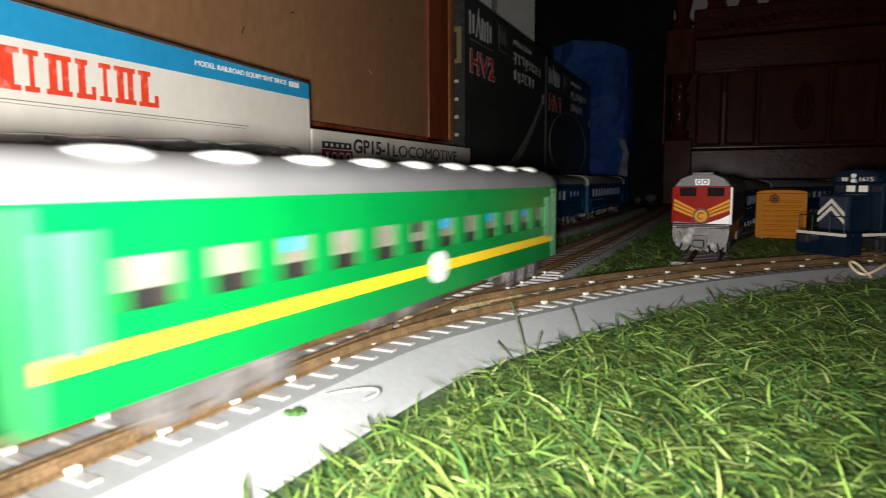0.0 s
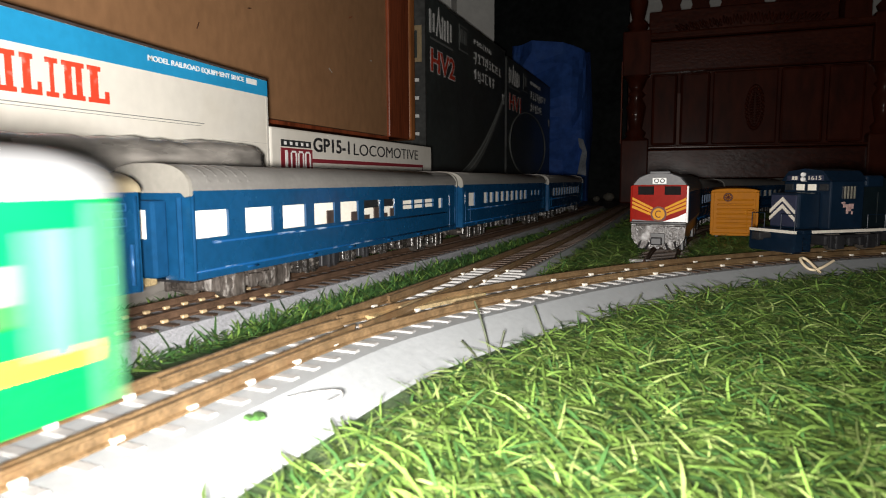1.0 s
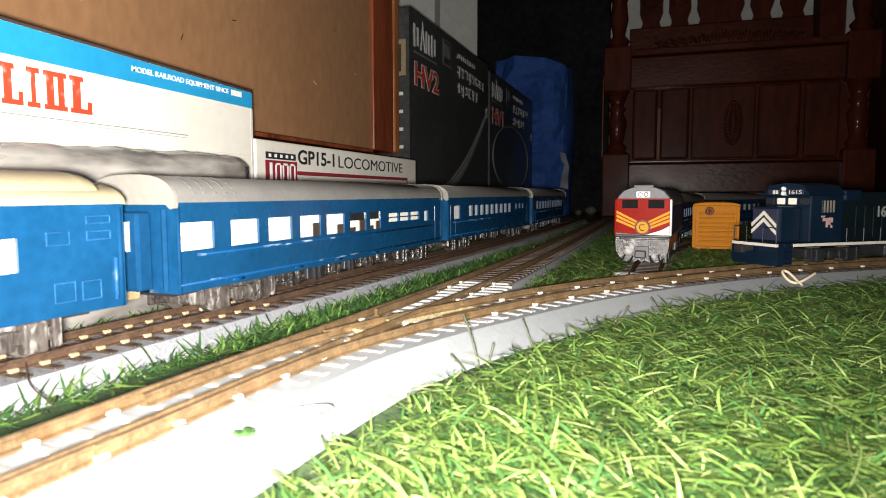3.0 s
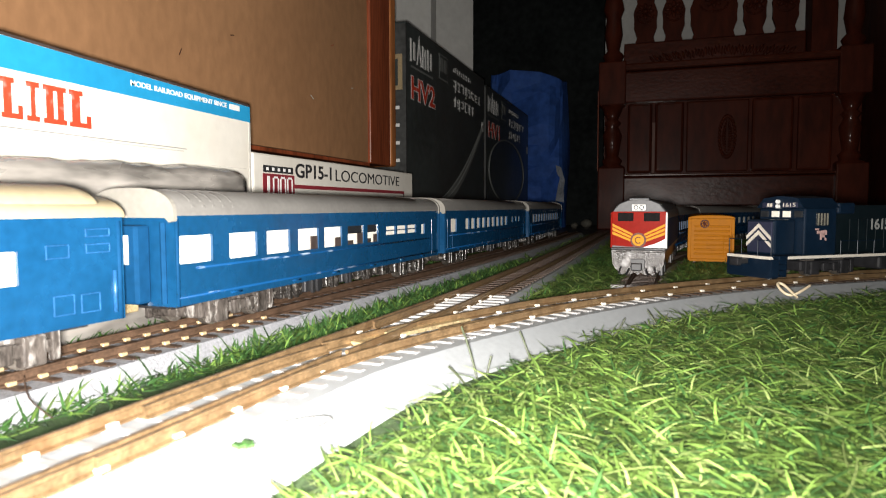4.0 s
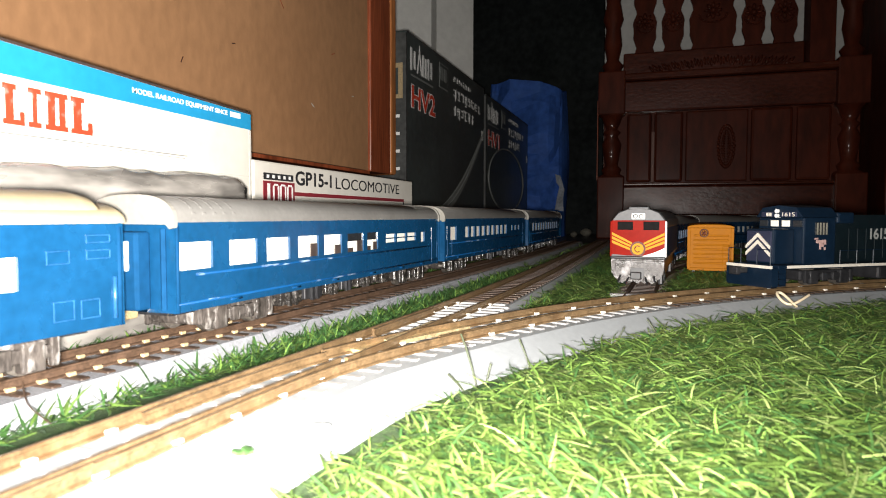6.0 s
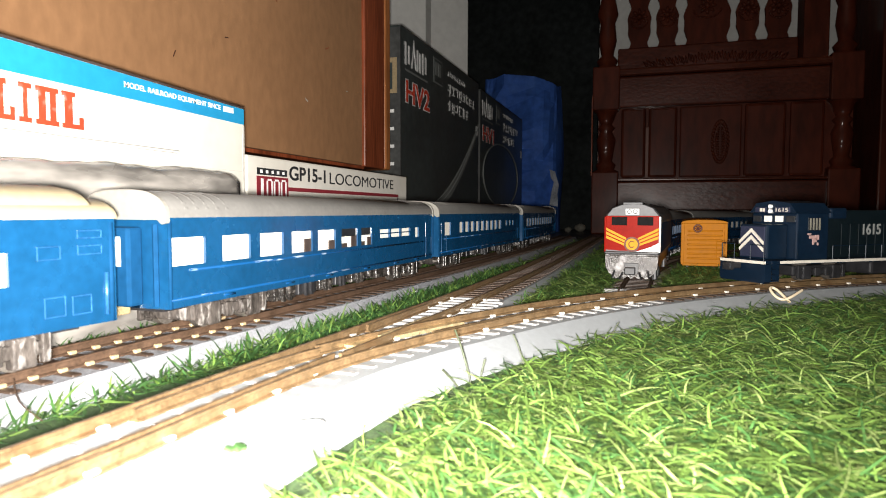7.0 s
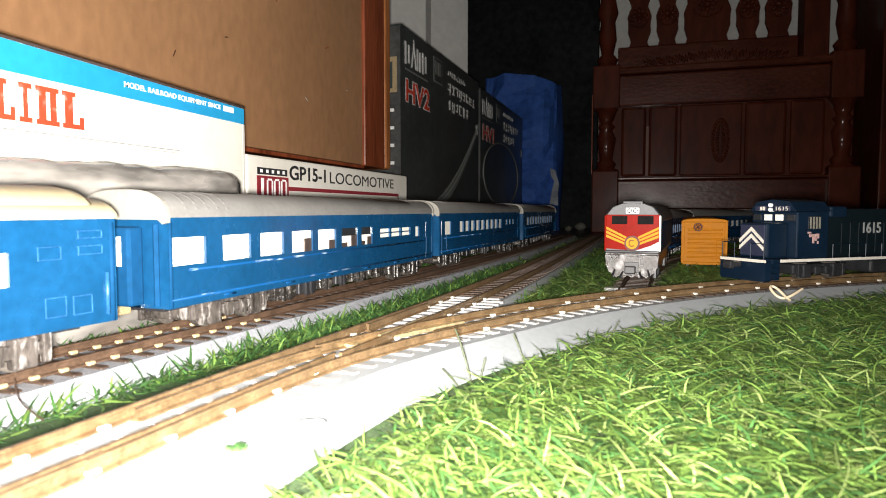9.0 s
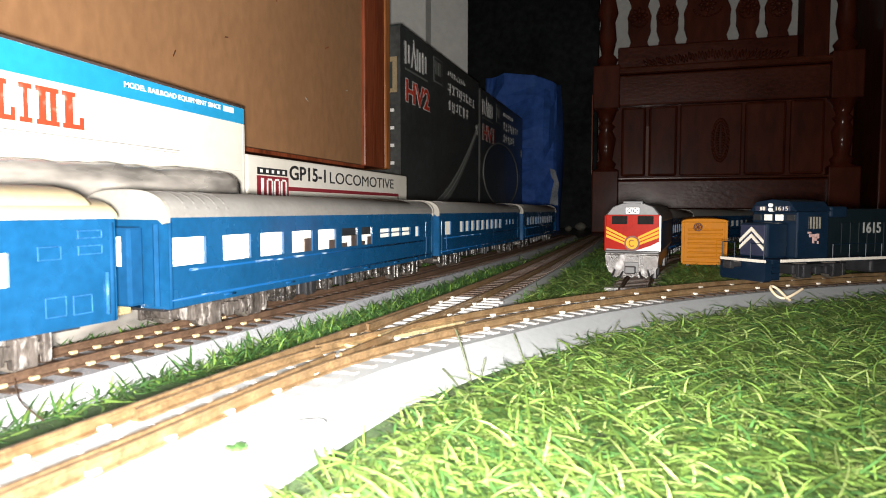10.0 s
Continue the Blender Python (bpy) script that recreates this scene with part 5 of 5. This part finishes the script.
def orange_boxcar():
    c = thing("boxcar", pose(0.0470, 0.571, 0.0015, 0, 0, -3), "orange ribbed steel boxcar standing in the grass", "freight car")
    W, L = 0.0350, 0.140
    bm = cube(-W / 2, W / 2, 0, L, 0.0060, 0.0395, bevel=0.0006)
    part("body", bm, M["orange"], c)
    part("roof", roof_mesh(L + 0.002, W, 0.0396, 0.0028, dome=0.001), M["orange"], c, at=Matrix.Translation((0, L / 2, 0)))
    for k in range(7):
        z = 0.0095 + k * 0.0038
        part("end_rib", cube(-W / 2 + 0.0045, W / 2 - 0.0035, -0.0008, 0.0004, z, z + 0.0016, bevel=0.0007), M["orange"], c)
    for s in (-1, 1):
        part("corner_post", cube(s * (W / 2 - 0.0010) - 0.0012, s * (W / 2 - 0.0010) + 0.0012, -0.0007, 0.002, 0.0048, 0.0392, bevel=0.0004), M["orange"], c)
        for k in range(9):
            part("side_post", cube(s * W / 2 - 0.0004, s * W / 2 + 0.0006, 0.008 + k * 0.015, 0.0095 + k * 0.015, 0.0065, 0.0390), M["orange"], c)
    bm = bmesh.new()
    ring = [(-0.0050 + 0.0030 * math.cos(a), -0.0010, 0.0352 + 0.0030 * math.sin(a)) for a in np.linspace(0, 2 * math.pi, 19)]
    for a, b in zip(ring, ring[1:]):
        rod(bm, a, b, 0.0006, 6)
    for k in range(4):
        a = k * math.pi / 4
        rod(bm, (-0.0050 - 0.0028 * math.cos(a), -0.0010, 0.0352 - 0.0028 * math.sin(a)), (-0.0050 + 0.0028 * math.cos(a), -0.0010, 0.0352 + 0.0028 * math.sin(a)), 0.0004, 5)
    rod(bm, (-0.005, -0.0012, 0.0352), (-0.005, -0.0004, 0.0352), 0.0012, 10)
    part("brake_wheel", bm, M["orange_dark"], c, "dark brown brake wheel")
    bm = bmesh.new()
    for s in (-1, 1):
        rod(bm, (0.0118 + s * 0.0024, -0.0012, 0.008), (0.0118 + s * 0.0024, -0.0012, 0.026), 0.0003, 5)
    for k in range(5):
        rod(bm, (0.0094, -0.0012, 0.010 + k * 0.0036), (0.0142, -0.0012, 0.010 + k * 0.0036), 0.0003, 5)
    part("ladder", bm, M["orange"], c)
    part("end_sill", cube(-W / 2 + 0.001, W / 2 - 0.001, -0.0012, 0.004, 0.0040, 0.0062, bevel=0.0004), M["orange"], c)
    part("underframe", cube(-0.010, 0.010, 0.004, L - 0.004, 0.0040, 0.0059), M["black"], c)
    for y in (0.024, L - 0.024):
        bogie(c, y, "black")


def blue_loco():
    a = math.degrees(math.atan2(-0.80, 0.60))
    c = thing("blue_diesel_locomotive", pose(0.0548, 0.4060, RAIL_TOP, 0, 0, a), "navy blue hood diesel locomotive with white chevrons and stripe", "locomotive")
    # local: +y runs back along the hood, +x is the side seen
    L = 0.215
    part("frame", cube(-0.0165, 0.0165, 0.004, L, 0.0105, 0.0128, bevel=0.0004), M["navy"], c)
    for s in (-1, 1):
        part("sill_stripe", cube(s * 0.0166 - 0.0003, s * 0.0166 + 0.0003, 0.010, L - 0.004, 0.0110, 0.0126), M["clip"], c, "white sill stripe")
    bm = bmesh.new()
    prism(bm, [(-0.0168, 0.0109), (0.0168, 0.0109), (0.0168, 0.0012), (0.0155, 0.0002), (-0.0155, 0.0002), (-0.0168, 0.0012)], -0.0035, 0.0012, on_south(0, 0, 0))
    part("pilot", bm, M["navy"], c, "navy plough pilot")
    part("pilot_stripe", cube(-0.0163, 0.0163, -0.0018, -0.0002, 0.0110, 0.0126), M["clip"], c)
    part("front_platform", cube(-0.0165, 0.0165, -0.0014, 0.006, 0.0100, 0.0109), M["navy"], c)
    for s in (-1, 1):
        bm = bmesh.new()
        for z in (0.001, 0.0042, 0.0074):
            block(bm, s * 0.0145 - 0.0022, s * 0.0145 + 0.0022, 0.0015, 0.0090, z, z + 0.0006)
        block(bm, s * 0.0145 - 0.0022, s * 0.0145 + 0.0022, 0.0086, 0.0092, 0.001, 0.0105)
        part("steps", bm, M["navy"], c)
    # low nose
    bm = cube(-0.0102, 0.0102, 0.0065, 0.022, 0.0128, 0.0330, bevel=0.0012)
    part("low_nose", bm, M["navy"], c)
    part("nose_panel", cube(-0.0090, 0.0090, 0.0058, 0.0068, 0.0140, 0.0318, bevel=0.0004), M["slate"], c, "slate grey nose panel")
    for z in (0.0245, 0.0205):
        for s in (-1, 1):
            bm = bmesh.new()
            prism(bm, [(0, z + 0.0040), (s * 0.0088, z - 0.0032), (s * 0.0088, z - 0.0012), (0, z + 0.0062)], -0.0056, -0.0050, on_south(0, 0, 0))
            part("white_chevron", bm, M["clip"], c)
    # cab
    bm = cube(-0.0163, 0.0163, 0.022, 0.046, 0.0128, 0.0395, bevel=0.0008)
    cab = part("cab", bm, M["navy"], c)
    bm = bmesh.new()
    prism(bm, [(-0.0168, 0.0396), (0.0168, 0.0396), (0.0120, 0.0452), (0.0, 0.0466), (-0.0120, 0.0452)], -0.047, -0.0205, on_south(0, 0, 0))
    part("cab_roof", bm, M["navy"], cab)
    for x, w in ((-0.0120, 0.0028), (-0.0040, 0.0026), (0.0040, 0.0026), (0.0120, 0.0028)):
        part("cab_window", cube(x - w, x + w, 0.0212, 0.0222, 0.0342, 0.0378, bevel=0.0002), M["blind"] if abs(x) < 0.01 else M["darkglass"], cab)
    part("number_board", cube(0.0020, 0.0125, 0.0200, 0.0216, 0.0397, 0.0428, bevel=0.0003), M["slate"], cab)
    lettering("1615", 0.0085, 0.0023, M["clip"], cab, on_south(0.0030, 0.0200, 0.0401), name="number")
    part("number_board", cube(-0.0125, -0.0040, 0.0200, 0.0216, 0.0397, 0.0428, bevel=0.0003), M["slate"], cab)
    for k in range(2):
        part("number_bar", cube(-0.0085 + k * 0.0021, -0.0070 + k * 0.0021, 0.0197, 0.0201, 0.0402, 0.0423), M["clip"], cab)
    bm = bmesh.new()
    for z in (0.0405, 0.0432):
        rod(bm, (-0.0008, 0.0192, z), (-0.0008, 0.0222, z), 0.0012, 12)
    part("headlight", bm, M["vent"], cab)
    bm = cube(0.0160, 0.0167, 0.0300, 0.0395, 0.0295, 0.0368, bevel=0.0002)
    part("side_window", bm, M["darkglass"], cab)
    for k in range(4):
        part("window_bar", cube(0.0166, 0.0170, 0.0309 + k * 0.0023, 0.0318 + k * 0.0023, 0.0298, 0.0365), M["curtain"], cab)
    bm = bmesh.new()
    for y, z, w, h in ((0.033, 0.0258, 0.005, 0.0022), (0.035, 0.0240, 0.004, 0.003), (0.0368, 0.0255, 0.0035, 0.0034), (0.034, 0.0222, 0.0014, 0.002), (0.0375, 0.0218, 0.0012, 0.002), (0.031, 0.0275, 0.003, 0.0012)):
        block(bm, 0.0162, 0.0167, y - w * 0.4, y + w * 0.4, z - h * 0.4, z + h * 0.4)
    part("emblem", bm, M["pink"], cab, "small pale pink emblem")
    part("dark_fan_blister", cube(-0.0166, 0.0166, 0.047, 0.060, 0.036, 0.0425, bevel=0.0012), M["navy"], c)
    # long hood
    part("long_hood", cube(-0.0112, 0.0112, 0.0465, L - 0.006, 0.0128, 0.0412, bevel=0.0010), M["navy_dark"], c)
    for k in range(20):
        y = 0.062 + k * 0.0070
        part("hood_door", cube(0.0110, 0.0116, y, y + 0.0060, 0.0150, 0.0330, bevel=0.0002), M["navy_dark"], c)
    lettering("1615", 0.0150, 0.0066, M["dullwhite"], c, on_east(0.0117, 0.0790, 0.0265), name="number", bold=0.02)
    for k in range(3):
        bm = bmesh.new()
        rod(bm, (0, 0.150 + k * 0.017, 0.0410), (0, 0.150 + k * 0.017, 0.0425), 0.007, 18)
        part("roof_fan", bm, M["navy_dark"], c)
    bm = bmesh.new()
    rod(bm, (0.0160, 0.050, 0.0205), (0.0160, L - 0.004, 0.0205), 0.00025, 5)
    for k in range(13):
        y = 0.050 + k * 0.0132
        rod(bm, (0.0160, y, 0.0126), (0.0160, y, 0.0206), 0.00028, 5)
    part("handrail", bm, M["navy"], c)
    bm = bmesh.new()
    for x in (-0.0155, -0.006, 0.006, 0.0155):
        rod(bm, (x, -0.001, 0.011), (x, -0.001, 0.0215), 0.00028, 5)
    rod(bm, (-0.0155, -0.001, 0.0215), (-0.006, -0.001, 0.0215), 0.00028, 5)
    rod(bm, (0.006, -0.001, 0.0215), (0.0155, -0.001, 0.0215), 0.00028, 5)
    part("front_handrail", bm, M["navy"], c)
    coupler(c, -0.003, -1)
    part("fuel_tank", cube(-0.0135, 0.0135, 0.085, 0.135, 0.0025, 0.0104, bevel=0.0015), M["black"], c)
    for y in (0.045, L - 0.045):
        bogie(c, y, "black")


def small_things():
    def tube(name, pts, r, mat, label, category):
        cu = bpy.data.curves.new(name, "CURVE")
        cu.dimensions, cu.bevel_depth, cu.bevel_resolution = "3D", r, 3
        sp = cu.splines.new("NURBS")
        sp.points.add(len(pts) - 1)
        for p, q in zip(sp.points, pts):
            p.co = (*q, 1)
        sp.use_endpoint_u, sp.order_u = True, 4
        cu.materials.append(mat)
        return tagged(new(name, cu), label, category)

    x, y = 0.0665, 0.3590
    u = 0.62
    tube("wire_loop", [(x + u * dx, y + u * dy, z) for dx, dy, z in (
        (0.016, 0.006, 0.0110), (0.010, -0.002, 0.0095), (0.001, -0.010, 0.0062), (-0.006, -0.008, 0.0080),
        (-0.010, 0.003, 0.0125), (-0.003, 0.006, 0.0120), (0.002, -0.006, 0.0075), (0.004, -0.010, 0.0062))],
         0.0007, M["wire"], "short curled cream wire lying on the roadbed", "wire")
    tube("wire_bit", [(-0.0705, 0.1085, 0.0078), (-0.0680, 0.1120, 0.0080), (-0.0640, 0.1155, 0.0080), (-0.0615, 0.1160, 0.0078), (-0.0610, 0.1135, 0.0074), (-0.0625, 0.1105, 0.0072)],
         0.00032, M["steel"], "thin bent grey wire bit on the grey roadbed", "wire")
    tube("wire_bit", [(-0.1437, 0.1139, 0.0105), (-0.1370, 0.1090, 0.0078), (-0.1300, 0.1050, 0.0078), (-0.1235, 0.1020, 0.0076), (-0.1192, 0.1005, 0.0070)],
         0.00016, M["rail_dark"], "thin dark wire bit lying across the speckled roadbed", "wire")
    bm = bmesh.new()
    for k in range(3):
        m = Matrix.Translation((-0.0700 + 0.0008 * k, 0.0965, 0.0080 + 0.0003 * k)) @ Matrix.Rotation(k * 1.3, 4, "Z")
        block(bm, -0.0016, 0.0016, -0.0005, 0.0005, -0.0002, 0.0004, m=m)
    tagged(part("turf_scrap", bm, M["grass_dark"]), "loose scrap of green turf on the roadbed", "scrap")
    for x, y, r in ((-0.186, 1.655, 0.009), (-0.160, 1.70, 0.014), (-0.120, 1.69, 0.009)):
        bm = bmesh.new()
        bmesh.ops.create_icosphere(bm, subdivisions=3, radius=1, matrix=Matrix.Translation((x, y, r * 0.8 - 0.004)) @ Matrix.Diagonal((r, r * 0.8, r * 0.8, 1)))
        for v in bm.verts:
            v.co += 0.15 * r * noise.noise_vector(v.co * 90)
            v.co.z = max(v.co.z, -0.004)
        tagged(part("paper_scrap", bm, M["card_dim"], smooth=True), "small crumpled grey scrap on the dark floor", "scrap", "scraps on the floor")
    # stray blades standing up from the roadbed edge
    for k, (px, py, h, lx, ly) in enumerate(((-0.0475, 0.178, 0.0155, -0.006, 0.004), (-0.0455, 0.181, 0.007, 0.001, 0.002), (-0.0500, 0.173, 0.006, -0.004, -0.002),
                                             (-0.0370, 0.206, 0.010, -0.004, 0.002), (-0.0120, 0.255, 0.008, 0.003, 0.0), (0.004, 0.270, 0.009, -0.005, 0.002))):
        tube("grass_blade", [(px, py, 0.001), (px + lx * 0.3, py + ly * 0.3, h * 0.45), (px + lx * 0.7, py + ly * 0.7, h * 0.8), (px + lx, py + ly, h)], 0.00030,
             M["stray"], "single upright dark turf blade at the roadbed edge", "grass blade")


def track_end():
    t = thing("track_end_plank", pose(-0.0105, 0.383, 0.0), "pale grey end piece of the spur track", "track piece")
    part("plank", cube(-0.019, 0.014, -0.004, 0.002, 0.0008, 0.0030, bevel=0.0005), M["tie_grey"], t)
    part("buffer_strip", cube(-0.012, 0.010, 0.006, 0.010, 0.0020, 0.0050, bevel=0.0005), M["tie_grey"], t)


tracks()
track_end()
turf()
blue_train()
red_loco()
orange_boxcar()
blue_loco()
small_things()
GREEN = [green_coach(pose(0, 0, 0), "last bright green coach of a passing train, yellow stripe"),
         green_coach(pose(0, 0, 0), "bright green coach ahead in the passing train")]


def motions():
    line = smooth_path(NEAR + [(-0.0765, 1.6)], 0.002)

    def on_line(y):
        return Vector((float(np.interp(y, line[:, 1], line[:, 0])), y))

    for k, coach in enumerate(GREEN):
        rows = []
        for t, rear in REAR:
            mid = rear - 0.1185 - k * 0.247
            a, b = on_line(mid - 0.084), on_line(mid + 0.084)
            p = (a + b) / 2
            d = (b - a).normalized()
            rows.append((t, Matrix.Translation((p.x, p.y, RAIL_TOP)) @ Matrix.Rotation(math.atan2(-d.x, d.y), 4, "Z")))
        walk(coach, rows)


# where the tail of the train stands, along the line
REAR = [(0.0, 0.290), (0.2, 0.246), (0.4, 0.205), (0.6, 0.164), (0.8, 0.121), (1.0, 0.076), (1.2, 0.031), (1.6, -0.060), (2.2, -0.196), (3.0, -0.36), (4.0, -0.52), (5.0, -0.58), (10.0, -0.58)]
motions()
